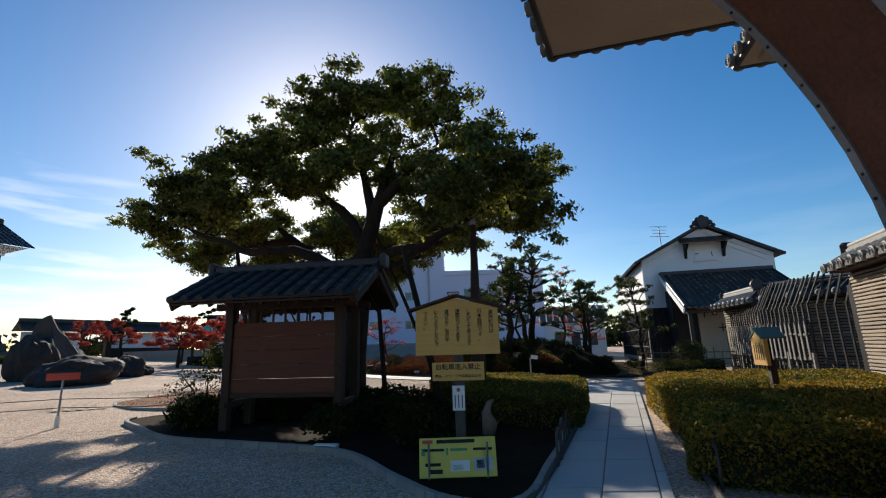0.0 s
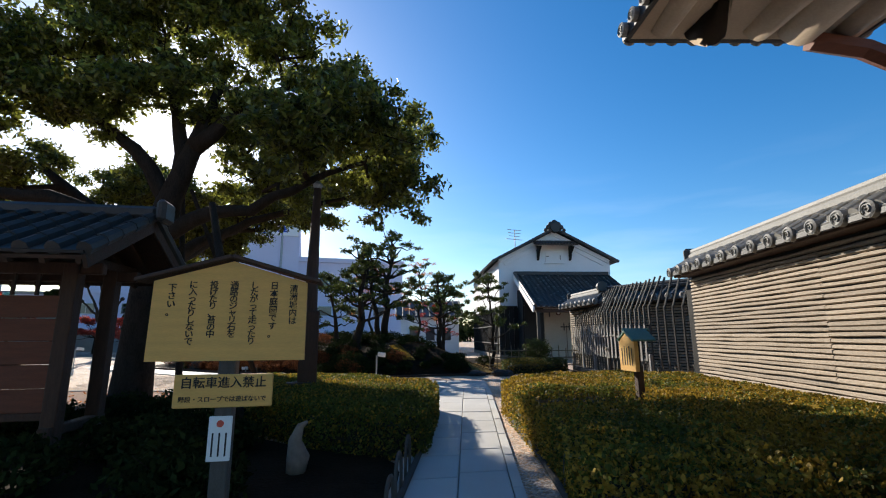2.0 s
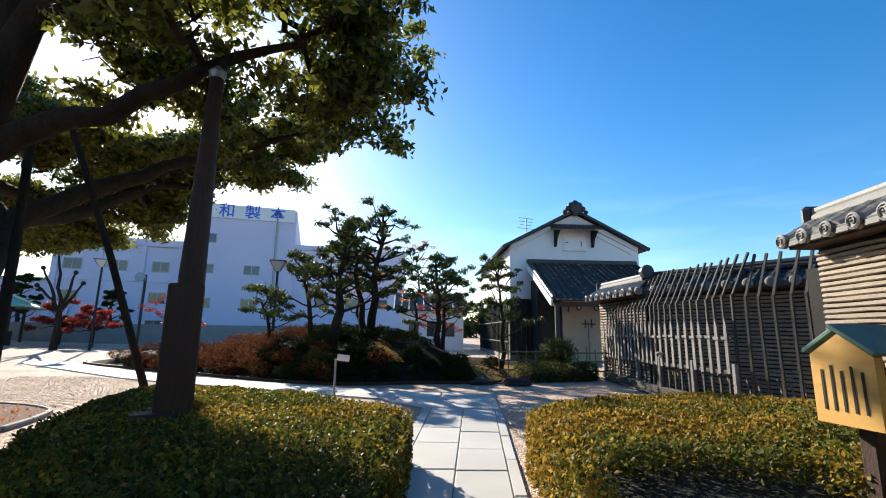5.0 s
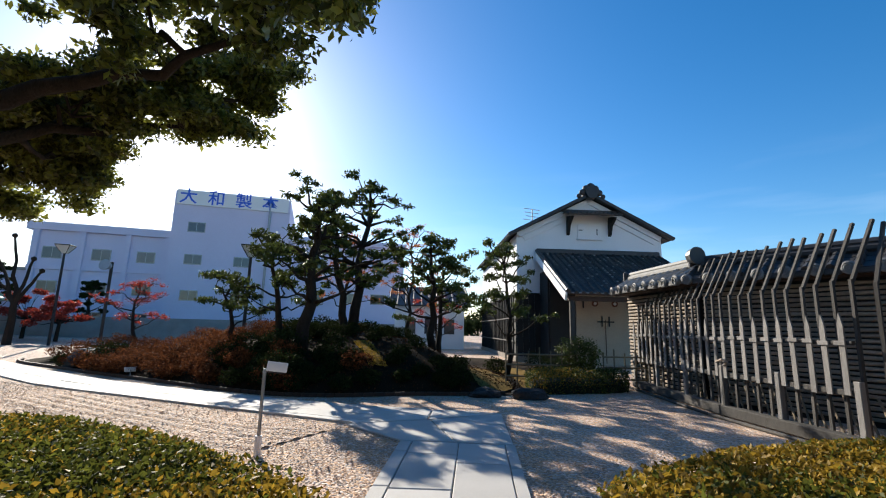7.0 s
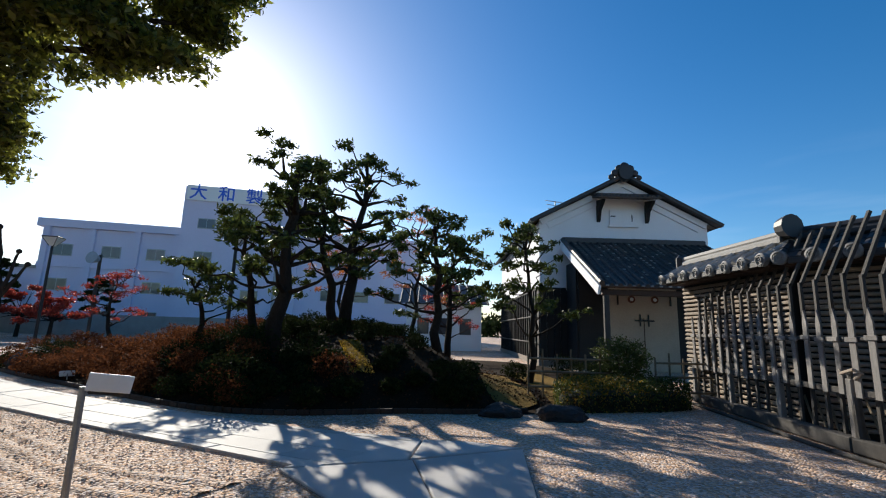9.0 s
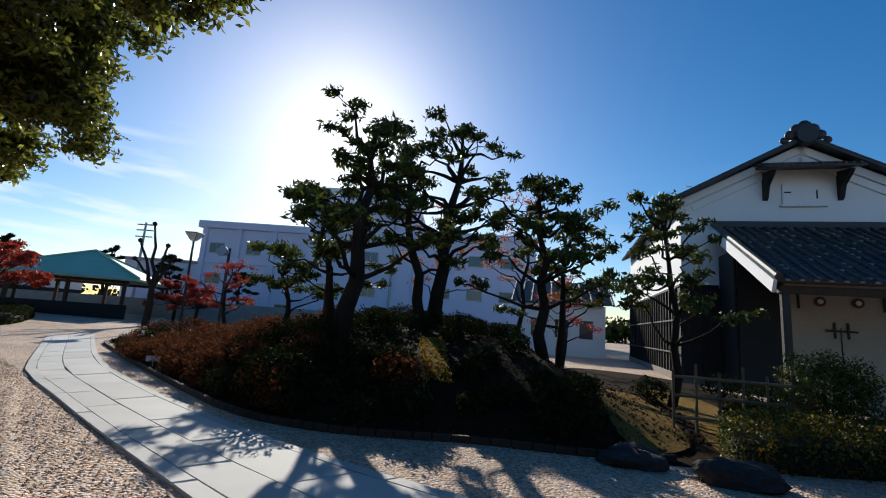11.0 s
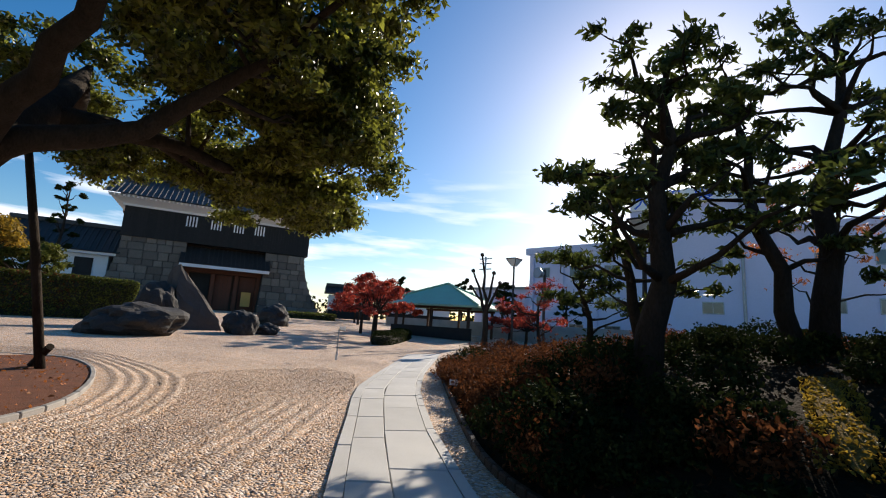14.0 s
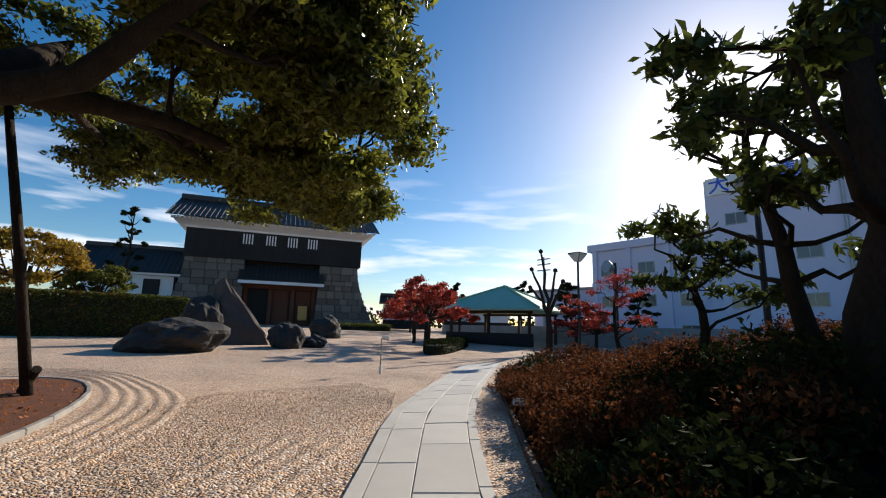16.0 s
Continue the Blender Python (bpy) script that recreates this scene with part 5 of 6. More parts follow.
KBED = [(-6.8, 10.0), (-5.7, 8.6), (-4.6, 7.6), (-3.1, 7.0), (-1.5, 6.3), (-0.6, 5.0), (-0.05, 4.3), (0.55, 4.2), (1.0, 5.2), (1.6, 7.2), (0.7, 8.2), (-0.3, 9.6), (-0.8, 11.2), (-2.5, 11.6), (-5.0, 11.6)]
bed = thing("shrub_bed", "dark planted bed with a low kerb round the notice stand", "flower bed", kind="structure")
loop = smooth_loop(KBED, 80)
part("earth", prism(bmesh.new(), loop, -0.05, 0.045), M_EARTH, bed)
for a, b in zip(loop[:46], loop[1:47]):
    a, b = Vector(a), Vector(b)
    part("edging", boxed(0.004, (b - a).length - 0.004, -0.04, 0.04, -0.04, 0.085, 0.01), M_KERB, bed).matrix_basis = pose(a.x, a.y, 0, 0, 0, math.degrees(math.atan2(b.y - a.y, b.x - a.x)))
rk = random.Random(31)
for i in range(34):
    for _ in range(60):
        x, y = rk.uniform(-6.5, 1.5), rk.uniform(4.4, 11.5)
        if inside(x, y, KBED) and edge_distance(x, y, KBED) > 0.4 and not (-0.6 < x < 0.7 and y < 6.3) and not (-4.4 < x < -1.6 and 7.3 < y < 9.2):
            break
    r = rk.uniform(0.32, 0.5)
    shrub("evergreen_shrub", "low dark evergreen shrub in the bed", x, y, 0.04, r, r * 1.1, M_LEAFDARK, 900, 0.085)
big = shrub("garden_shrub", "airy olive-brown shrub with a yellow-green shoot", -4.55, 8.6, 0.04, 0.75, 1.15, M_HEDGE, 1500, 0.055)
leaf_cloud("top_shoot", blob_points(500, (0.1, 0, 1.3), (0.28, 0.28, 0.35), 0.2), 0.06, M_HEDGE, big)
figure = thing("garden_ornament", "small grey stone crane ornament among the shrubs", "ornament", 0.55, 7.2, 0.04)
bm = bmesh.new()
tube(bm, [(0, 0, 0), (0.02, 0, 0.15), (-0.02, 0, 0.32), (0.03, 0, 0.46), (0.1, 0, 0.5)], [0.10, 0.12, 0.07, 0.04, 0.015], 9)
part("figure", bm, M_STONE, figure, smooth=True)
plaque = thing("ground_plaque", "small white plaque lying at the edge of the bed", "plaque", -1.75, 6.55, 0.05, -12)
part("plate", boxed(-0.17, 0.17, -0.05, 0.05, 0.0, 0.05, 0.006), M_WHITE, plaque)

label_plate = thing("plant_label", "small pale plant label on a stake in the shrubs", "label", -1.55, 21.75, 0.0, 35)
part("plate", boxed(-0.13, 0.13, -0.01, 0.01, 0.16, 0.28, 0.004, m=pose(0, 0, 0, -25, 0, 0)), M_WHITE, label_plate)
part("stake", rod((0, 0, -0.05), (0, 0.06, 0.2), 0.012), M_METAL, label_plate)

# rounded bushes before the storehouse
shrub("clipped_bush", "round clipped dark green bush before the storehouse", 9.95, 19.1, 0.3, 0.64, 1.0, M_GARDENLEAF, 9000, 0.045)
hedge("clipped_hedge", "low clipped green hedge before the storehouse", [(7.9, 17.75), (9.0, 17.6), (10.3, 17.7), (10.7, 18.2), (9.6, 18.8), (8.2, 18.6)], 0.55, [(M_GARDENLEAF, 0.74), (M_HEDGEGOLD, 0.25)], 1600)


def bamboo_fence(pts, label):
    th = thing("bamboo_fence", label, "fence")
    for a, b in zip(pts, pts[1:]):
        a, b = Vector((*a, 0)), Vector((*b, 0))
        for z in (0.25, 0.55, 0.82):
            part("rail", rod(a + Vector((0, 0, z)), b + Vector((0, 0, z)), 0.022), M_BAMBOO, th)
        n = max(1, round((b - a).length / 0.32))
        for i in range(n + 1):
            p = a.lerp(b, i / n)
            part("cane", rod(p + Vector((0, 0.03, -0.05)), p + Vector((0, 0.03, 0.92 + 0.1 * (i % 2))), 0.02), M_BAMBOO, th)


for x, y, r in ((9.3, 20.0, 0.35), (10.5, 20.6, 0.42), (11.0, 22.0, 0.45), (8.9, 22.4, 0.4), (10.9, 19.3, 0.35), (11.3, 24.0, 0.5)):
    shrub("evergreen_shrub", "low dark evergreen shrub before the storehouse", x, y, 0.0, r, r * 1.3, M_LEAFDARK, 900, 0.07)
bamboo_fence([(7.9, 19.3), (9.4, 19.0), (10.6, 19.4)], "low dark bamboo lattice fence before the storehouse")
bamboo_fence([(10.2, 18.3), (12.6, 18.0)], "low dark bamboo lattice fence before the storehouse")


# ---- rocks of the gravel garden ----
def rock(label, x, y, size, seed, material, lean=(0, 0), sharp=0.35):
    bm = bmesh.new()
    bmesh.ops.create_icosphere(bm, subdivisions=4, radius=1)
    for v in bm.verts:
        p = v.co.copy()
        n1 = noise.noise(p * 1.1 + Vector((seed * 7.3, seed, 0)))
        n2 = noise.noise(p * 3.1 + Vector((seed, seed * 3.7, 5)))
        n3 = noise.noise(p * 8.0 + Vector((seed, 2, seed)))
        k = 1 + sharp * n1 + 0.16 * n2 + 0.06 * n3
        q = Vector((p.x * size[0] * k, p.y * size[1] * k, (p.z * k + 0.55) * size[2]))
        q.x += lean[0] * max(0, q.z)
        q.y += lean[1] * max(0, q.z)
        if size[2] > 1.0:
            t = max(0, q.z) / (size[2] * 1.55)
            q.x *= 1 - 0.0 * t
        q.z = max(q.z, -0.1)
        v.co = q
    th = obj_from("garden_rock", bm, material, label="")
    th.matrix_basis = pose(x, y, ground_z(x, y) - 0.03)
    for p in th.data.polygons:
        p.use_smooth = False
    return tagged(th, label, "rock", "standing stones in the gravel")


rock("low wide dark volcanic rock on the gravel", -15.8, 19.3, (1.3, 1.6, 0.78), 1, M_ROCK)
def standing_stone(label, x, y, pts, material, seed):
    """A faceted stone from a few corner points, roughened."""
    bm = bmesh.new()
    for p in pts:
        bm.verts.new(p)
    bmesh.ops.convex_hull(bm, input=bm.verts)
    bmesh.ops.subdivide_edges(bm, edges=bm.edges, cuts=5, use_grid_fill=True)
    for v in bm.verts:
        q = v.co
        v.co = q + Vector((noise.noise(q * 1.3 + Vector((seed, 0, 0))), noise.noise(q * 1.3 + Vector((0, seed, 0))), 0.4 * noise.noise(q * 1.7))) * 0.16 + Vector((noise.noise(q * 5), noise.noise(q * 5 + Vector((9, 0, 0))), 0)) * 0.04
    th = obj_from("garden_rock", bm, material)
    th.matrix_basis = pose(x, y, ground_z(x, y) - 0.06)
    return tagged(th, label, "rock", "standing stones in the gravel")


standing_stone("tall leaning brown standing stone", -19.6, 22.4, [(-0.9, -1.3, 0), (0.9, -1.0, 0), (1.1, 1.3, 0), (-0.8, 1.7, 0), (-0.2, -0.9, 2.9), (0.1, -0.75, 3.1), (-0.3, -0.4, 2.8), (0.6, -0.8, 1.6), (0.6, 0.8, 1.1), (-0.4, -1.2, 1.6)], M_ROCKSMOOTH, 2)
rock("rugged dark upright rock beside the tall stone", -19.4, 21.0, (0.9, 0.95, 1.4), 3, M_ROCK)
rock("small dark pointed rock", -17.0, 23.9, (0.85, 0.75, 0.72), 4, M_ROCK)
rock("small low dark rock", -17.2, 25.3, (0.6, 0.5, 0.35), 5, M_ROCK)
rock("squat dark rock before the castle gate", -25.0, 29.5, (1.1, 1.0, 0.9), 6, M_ROCK)
rock("rounded boulder at the foot of the mound", -3.6, 24.4, (0.6, 0.5, 0.42), 7, M_ROCK)
rock("flat stepping stone at the foot of the mound", 6.6, 17.6, (0.35, 0.28, 0.14), 9, M_ROCK)
rock("flat stepping stone beside the track", 7.5, 17.2, (0.4, 0.3, 0.16), 10, M_ROCK)


# ---- castle gate ----
def castle():
    th = thing("castle_gatehouse", "castle gatehouse with battered stone bases, black boarded storey and white eaves", "castle", -50.4, 24.5, 1.2, 70.7)
    rnd = random.Random(8)

    def stone_base(x0, x1, h, flare_l, flare_r, depth):
        bs = sub(th, "stone_base", pose(0, 0, 0))
        bm = bmesh.new()
        n = 8
        rings = []
        for k in range(n + 1):
            u = k / n
            o = (1 - u) ** 1.8
            rings.append([bm.verts.new(c) for c in ((x0 - flare_l * o, -1.3 * o, h * u), (x1 + flare_r * o, -1.3 * o, h * u), (x1 + flare_r * o, depth, h * u), (x0 - flare_l * o, depth, h * u))])
        for a, b in zip(rings, rings[1:]):
            for i in range(4):
                bm.faces.new((a[i], a[(i + 1) % 4], b[(i + 1) % 4], b[i]))
        bm.faces.new(rings[-1])
        part("stone_core", bm, M_ROCK, bs)
        z = 0.0
        while z < h - 0.35:
            hh = rnd.uniform(0.55, 0.95)
            u = (z + hh / 2) / h
            o = (1 - min(1, u)) ** 1.8
            a, b = x0 - flare_l * o, x1 + flare_r * o
            x = a
            while x < b - 0.2:
                w = min(rnd.uniform(0.6, 1.5), b - x)
                hz = min(hh, h - z)
                part("wall_stone", boxed(0.02, w - 0.02, -0.10 - rnd.uniform(0, 0.07), 0.25, 0.015, hz - 0.015, 0.05), M_STONE, bs).matrix_basis = pose(x, -1.3 * o, z, rnd.uniform(-3, 3) + 12 * (1 - u), 0, rnd.uniform(-1.5, 1.5))
                x += w
            z += hh

    stone_base(0.3, 6.2, 7.1, 1.6, 0.2, 8)
    stone_base(14.2, 18.6, 7.0, 0.4, 2.2, 8)
    # black boarded upper storey
    up = part("upper_storey", boxed(0.2, 18.9, -0.25, 8.5, 7.0, 10.1), M_BLACK, th)
    for k in range(63):
        part("wall_board", boxed(0.2 + 0.297 * k, 0.48 + 0.297 * k, -0.30, -0.253, 7.0, 10.05), M_BLACK, th)
    for x in (6.3, 8.7, 11.0, 13.2):
        win = part("barred_window", boxed(x - 0.62, x + 0.62, -0.36, -0.30, 8.7, 9.9), M_BLACK, th)
        for k in range(4):
            part("window_bar", boxed(x - 0.5 + 0.30 * k, x - 0.36 + 0.30 * k, -0.42, -0.362, 8.75, 9.85), M_PLASTER, win)
    part("white_band", boxed(0.0, 19.1, -0.40, 8.6, 10.1, 10.9), M_PLASTER, th)
    bm = bmesh.new()
    v = [bm.verts.new(c) for c in ((-1.2, -1.7, 10.95), (20.3, -1.7, 10.95), (20.3, 9.9, 10.95), (-1.2, 9.9, 10.95), (0.0, -0.4, 10.3), (19.1, -0.4, 10.3), (19.1, 8.6, 10.3), (0.0, 8.6, 10.3))]
    for i in range(4):
        bm.faces.new((v[i], v[(i + 1) % 4], v[4 + (i + 1) % 4], v[4 + i]))
    part("eave_soffit", bm, M_PLASTER, th)
    for k in range(54):
        part("rafter_end", boxed(-1.1 + 0.39 * k, -0.92 + 0.39 * k, -1.75, -1.3, 10.72, 10.92), M_PLASTER, th)
    for x, y, rz, w in ((-1.5, -2.0, 0, 22.1), (20.6, 10.2, 180, 22.1)):
        s = sub(th, "roof_slope", pose(x, y, 10.95, 0, 0, rz))
        tiled_slope(s, w, 6.1, 3.2, 0.5)
    part("roof_ridge", boxed(-1.5, 20.6, 3.85, 4.35, 14.1, 14.8, 0.1), M_TILE, th)
    for x in (-0.1, 18.9):
        bm = bmesh.new()
        v = [bm.verts.new(c) for c in ((x, -0.4, 10.9), (x, 8.6, 10.9), (x, 4.1, 13.6), (x + 0.3, -0.4, 10.9), (x + 0.3, 8.6, 10.9), (x + 0.3, 4.1, 13.6))]
        bm.faces.new(v[:3]), bm.faces.new(v[3:][::-1])
        for i in range(3):
            bm.faces.new((v[i], v[(i + 1) % 3], v[3 + (i + 1) % 3], v[3 + i]))
        part("gable", bm, M_PLASTER, th)
    # gateway
    part("gate_wall", boxed(6.2, 14.2, 1.2, 1.5, 0.0, 7.0), M_WOOD, th)
    for x in (6.3, 8.9, 11.3, 13.6):
        part("gate_post", boxed(x, x + 0.45, 0.7, 1.2, 0, 4.6, 0.03), M_REDWOOD, th)
    part("gate_lintel", boxed(6.2, 14.2, 0.6, 1.19, 4.0, 4.6, 0.03), M_REDWOOD, th)
    for x in (9.4, 11.9):
        for k in range(4):
            part("gate_plank", boxed(x + 0.42 * k, x + 0.40 + 0.42 * k, 1.1, 1.19, 0.1, 3.9), M_REDWOOD, th)
    # Flat black panel painted as the dark depth of the open gateway.
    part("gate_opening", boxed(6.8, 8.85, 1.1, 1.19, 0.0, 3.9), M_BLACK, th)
    part("notice", boxed(12.2, 13.2, 0.4, 0.46, 0.6, 2.2), M_SIGN, th)
    s = sub(th, "pent_roof", pose(5.8, -1.6, 4.7))
    tiled_slope(s, 8.9, 2.4, 2.0, 0.45)
    part("pent_fascia", boxed(5.8, 14.7, -1.6, -1.35, 4.35, 4.68, 0.02), M_PLASTER, th, "white plastered eave fascia")
    # wing
    part("wing_wall", boxed(-8.5, -0.5, 0.5, 6.0, 0.0, 4.8), M_PLASTER, th)
    part("wing_door", boxed(-3.2, -1.7, 0.40, 0.49, 1.4, 4.4), M_BLACK, th)
    part("wing_eave", boxed(-9.3, 0.4, -0.2, 6.5, 4.75, 5.0, 0.03), M_PLASTER, th)
    for y, rz in ((-0.4, 0), (6.9, 180)):
        s = sub(th, "roof_slope", pose(-9.5 if rz == 0 else 0.4, y, 5.0, 0, 0, rz))
        tiled_slope(s, 9.9, 3.65, 2.9, 0.5)
    part("wing_ridge", boxed(-9.5, 0.4, 3.0, 3.5, 7.8, 8.3, 0.08), M_TILE, th)
    return th


castle()


def outer_gate():
    th = thing("outer_gate", "low tiled gate with white walls beside the castle", "gate", -43.5, 45.5, 1.1, 62)
    part("wall", boxed(0, 5.0, 0, 0.5, 0, 2.9), M_PLASTER, th)
    part("wall", boxed(8.0, 16, 0, 0.5, 0, 2.9), M_PLASTER, th)
    part("dark_base", boxed(0, 5.0, -0.05, -0.003, 0, 1.1), M_BLACK, th)
    part("dark_base", boxed(8.0, 16, -0.05, -0.003, 0, 1.1), M_BLACK, th)
    for x in (5.0, 7.6):
        part("post", boxed(x, x + 0.4, -0.1, 0.6, 0, 3.0), M_WOOD, th)
    part("lintel", boxed(4.9, 8.1, -0.1, 0.6, 2.7, 3.1), M_WOOD, th)
    for y, rz in ((-1.0, 0), (1.5, 180)):
        s = sub(th, "roof_slope", pose(-0.4 if rz == 0 else 16.4, y, 3.0, 0, 0, rz))
        tiled_slope(s, 16.8, 1.25, 0.9, 0.5)
    part("ridge", boxed(-0.4, 16.4, 0.05, 0.45, 3.9, 4.3, 0.05), M_TILE, th)


outer_gate()


# ---- pavilion, lamps, factory ----
def pavilion():
    th = thing("garden_pavilion", "open pavilion with a green hipped roof", "pavilion", -19.5, 41.0, 0.35, 20)
    h = 3.9
    bm = bmesh.new()
    v = [bm.verts.new(c) for c in ((-h, -h, 2.35), (h, -h, 2.35), (h, h, 2.35), (-h, h, 2.35), (0, 0, 4.15))]
    w = [bm.verts.new(c) for c in ((-h, -h, 2.22), (h, -h, 2.22), (h, h, 2.22), (-h, h, 2.22))]
    for i in range(4):
        bm.faces.new((v[i], v[(i + 1) % 4], v[4])), bm.faces.new((w[i], w[(i + 1) % 4], v[(i + 1) % 4], v[i]))
    bm.faces.new(w[::-1])
    part("roof", bm, M_PAVROOF, th)
    for x, y in ((-h, -h), (h, -h), (h, h), (-h, h)):
        part("hip_ridge", rod((x, y, 2.40), (0, 0, 4.2), 0.07), M_PAVROOF, th)
    for x in (-2.9, 0, 2.9):
        for y in (-2.9, 2.9):
            part("post", boxed(x - 0.09, x + 0.09, y - 0.09, y + 0.09, -0.1, 2.3), M_WOOD, th)
    part("beam", boxed(-3.1, 3.1, -3.0, -2.8, 2.05, 2.22), M_WOOD, th)
    part("beam", boxed(-3.1, 3.1, 2.8, 3.0, 2.05, 2.22), M_WOOD, th)
    part("bench", boxed(-2.5, 2.5, -2.4, -1.9, 0.35, 0.45), M_WOOD, th)
    part("low_wall", boxed(-3.2, 3.2, -3.1, -2.95, -0.1, 0.75), M_BLACK, th)


pavilion()


def lamp_post(x, y, h):
    th = thing("street_lamp", "park lamp with a flared lantern on a slim dark pole", "street lamp", x, y, ground_z(x, y), group="park lamps")
    part("pole", rod((0, 0, -0.05), (0, 0, h - 0.4), 0.075, 10, 0.055), M_IRON, th)
    bm = bmesh.new()
    a = [bm.verts.new((0.10 * sx, 0.10 * sy, h - 0.42)) for sx, sy in ((-1, -1), (1, -1), (1, 1), (-1, 1))]
    b = [bm.verts.new((0.33 * sx, 0.33 * sy, h)) for sx, sy in ((-1, -1), (1, -1), (1, 1), (-1, 1))]
    for i in range(4):
        bm.faces.new((a[i], a[(i + 1) % 4], b[(i + 1) % 4], b[i]))
    bm.faces.new(a[::-1])
    part("lantern", bm, M_LAMPGLASS, th, "pale flared glass lantern")
    part("cap", boxed(-0.36, 0.36, -0.36, 0.36, h, h + 0.05, 0.01), M_IRON, th)
    for sx, sy in ((-1, -1), (1, -1), (1, 1), (-1, 1)):
        part("lantern_rib", rod((0.10 * sx, 0.10 * sy, h - 0.42), (0.34 * sx, 0.34 * sy, h), 0.018, 5), M_IRON, th)


lamp_post(-10.3, 36.6, 5.3)
lamp_post(0.3, 27.2, 4.5)
speaker = thing("loudspeaker_post", "dark pole with a round loudspeaker", "loudspeaker", -7.6, 35.5, 0.0)
part("pole", rod((0, 0, -0.05), (0, 0, 4.5), 0.075, 8), M_IRON, speaker)
part("horn", rod((-0.05, -0.15, 4.25), (-0.15, -0.5, 4.3), 0.16, 12, 0.30), M_METAL, speaker)


def factory():
    th = thing("factory_building", "long pale factory, lilac of shade put into its walls, with a taller block and blue rooftop lettering", "building", 0, 61.0, 0)
    f = M_FACTORY
    low = part("low_wing", boxed(-24.5, -12.2, 0, 22, 0, 10.2), f, th)
    part("parapet", boxed(-24.9, -12.2, -0.4, 22, 10.2, 11.0, 0.03), f, th)
    part("annex", boxed(-34, -24.5, 1.5, 20, 0, 6.2), f, th)
    part("annex_roof", boxed(-34.3, -24.4, 1.2, 20, 6.2, 6.5), M_TILE_PALE, th)
    tall = part("tall_block", boxed(-12.2, -0.5, -0.8, 22, 0, 15.4), f, th)
    right = part("right_wing", boxed(-0.5, 13.0, -0.2, 22, 0, 10.8), f, th)
    part("parapet", boxed(-0.5, 13.2, -0.5, 22, 10.8, 11.4, 0.03), f, th)
    for x in (-24.3, -20.4, -16.4, -12.8):
        part("pilaster", boxed(x, x + 0.5, -0.35, -0.003, 0, 10.2), f, low)
    part("floor_band", boxed(-24.5, -12.2, -0.2, -0.004, 6.3, 6.7), f, low)
    for x, z in ((-22.6, 8.0), (-18.4, 8.0), (-14.4, 8.0), (-22.6, 4.6), (-18.4, 4.6), (-14.4, 4.6), (-22.6, 1.6), (-18.4, 1.6), (-14.4, 1.6)):
        w = part("window", boxed(x - 0.85, x + 0.85, -0.06, -0.005, z - 0.6, z + 0.6), M_METAL, low)
        part("pane", boxed(x - 0.78, x - 0.03, -0.075, -0.062, z - 0.52, z + 0.52), M_GLASS, w)
        part("pane", boxed(x + 0.03, x + 0.78, -0.075, -0.062, z - 0.52, z + 0.52), M_GLASS, w)
    for x, z in ((-9.8, 11.5), (-9.8, 8.0), (-9.8, 4.2), (-5.0, 4.2), (-5.0, 8.0)):
        w = part("window", boxed(x - 0.85, x + 0.85, -0.86, -0.805, z - 0.55, z + 0.55), M_METAL, tall)
        part("pane", boxed(x - 0.78, x - 0.03, -0.875, -0.862, z - 0.47, z + 0.47), M_GLASS, w)
        part("pane", boxed(x + 0.03, x + 0.78, -0.875, -0.862, z - 0.47, z + 0.47), M_GLASS, w)
    for x, z in ((3.0, 8.3), (6.5, 8.3), (10, 8.3), (3.0, 4.6), (6.5, 4.6), (10, 4.6)):
        w = part("window", boxed(x - 0.85, x + 0.85, -0.26, -0.205, z - 0.6, z + 0.6), M_METAL, right)
        part("pane", boxed(x - 0.78, x + 0.78, -0.275, -0.262, z - 0.52, z + 0.52), M_GLASS, w)
    part("downpipe", rod((-2.6, -0.9, 0), (-2.6, -0.9, 14.8), 0.14), M_METAL, tall)
    sign = part("rooftop_board", boxed(-12.0, -0.7, -1.0, -0.83, 13.9, 15.5, 0.01), M_WHITE, tall, "pale rooftop board with blue characters")
    for i, ch in enumerate("大和製本"):
        write(ch, 1.75, pose(-10.9 + 2.75 * i, -1.012, 14.7, 90), M_BLUE, sign)
    part("yard_wall", boxed(-34, 16, -14.0, -13.7, 0, 1.7), M_TILE_PALE, th)
    return th


factory()


def house_far(x, y, w, d, h, label):
    th = thing("outlying_house", label, "building", x, y, 0, -12)
    part("wall", boxed(0, w, 0, d, 0, h), M_PLASTER, th)
    for k in range(3):
        win = part("window", boxed(w * (0.15 + 0.28 * k), w * (0.30 + 0.28 * k), -0.05, -0.004, h * 0.35, h * 0.7), M_GLASS, th)
    for yy, rz in ((-0.5, 0), (d + 0.5, 180)):
        s = sub(th, "roof_slope", pose(-0.4 if rz == 0 else w + 0.4, yy, h, 0, 0, rz))
        tiled_slope(s, w + 0.8, d / 2 + 0.5, 1.6, 0.6)


house_far(8.5, 40.0, 5.0, 6.0, 3.0, "low house with pale walls behind the garden")
house_far(26.0, 44.0, 9.0, 8.0, 4.0, "house with pale walls behind the storehouse")

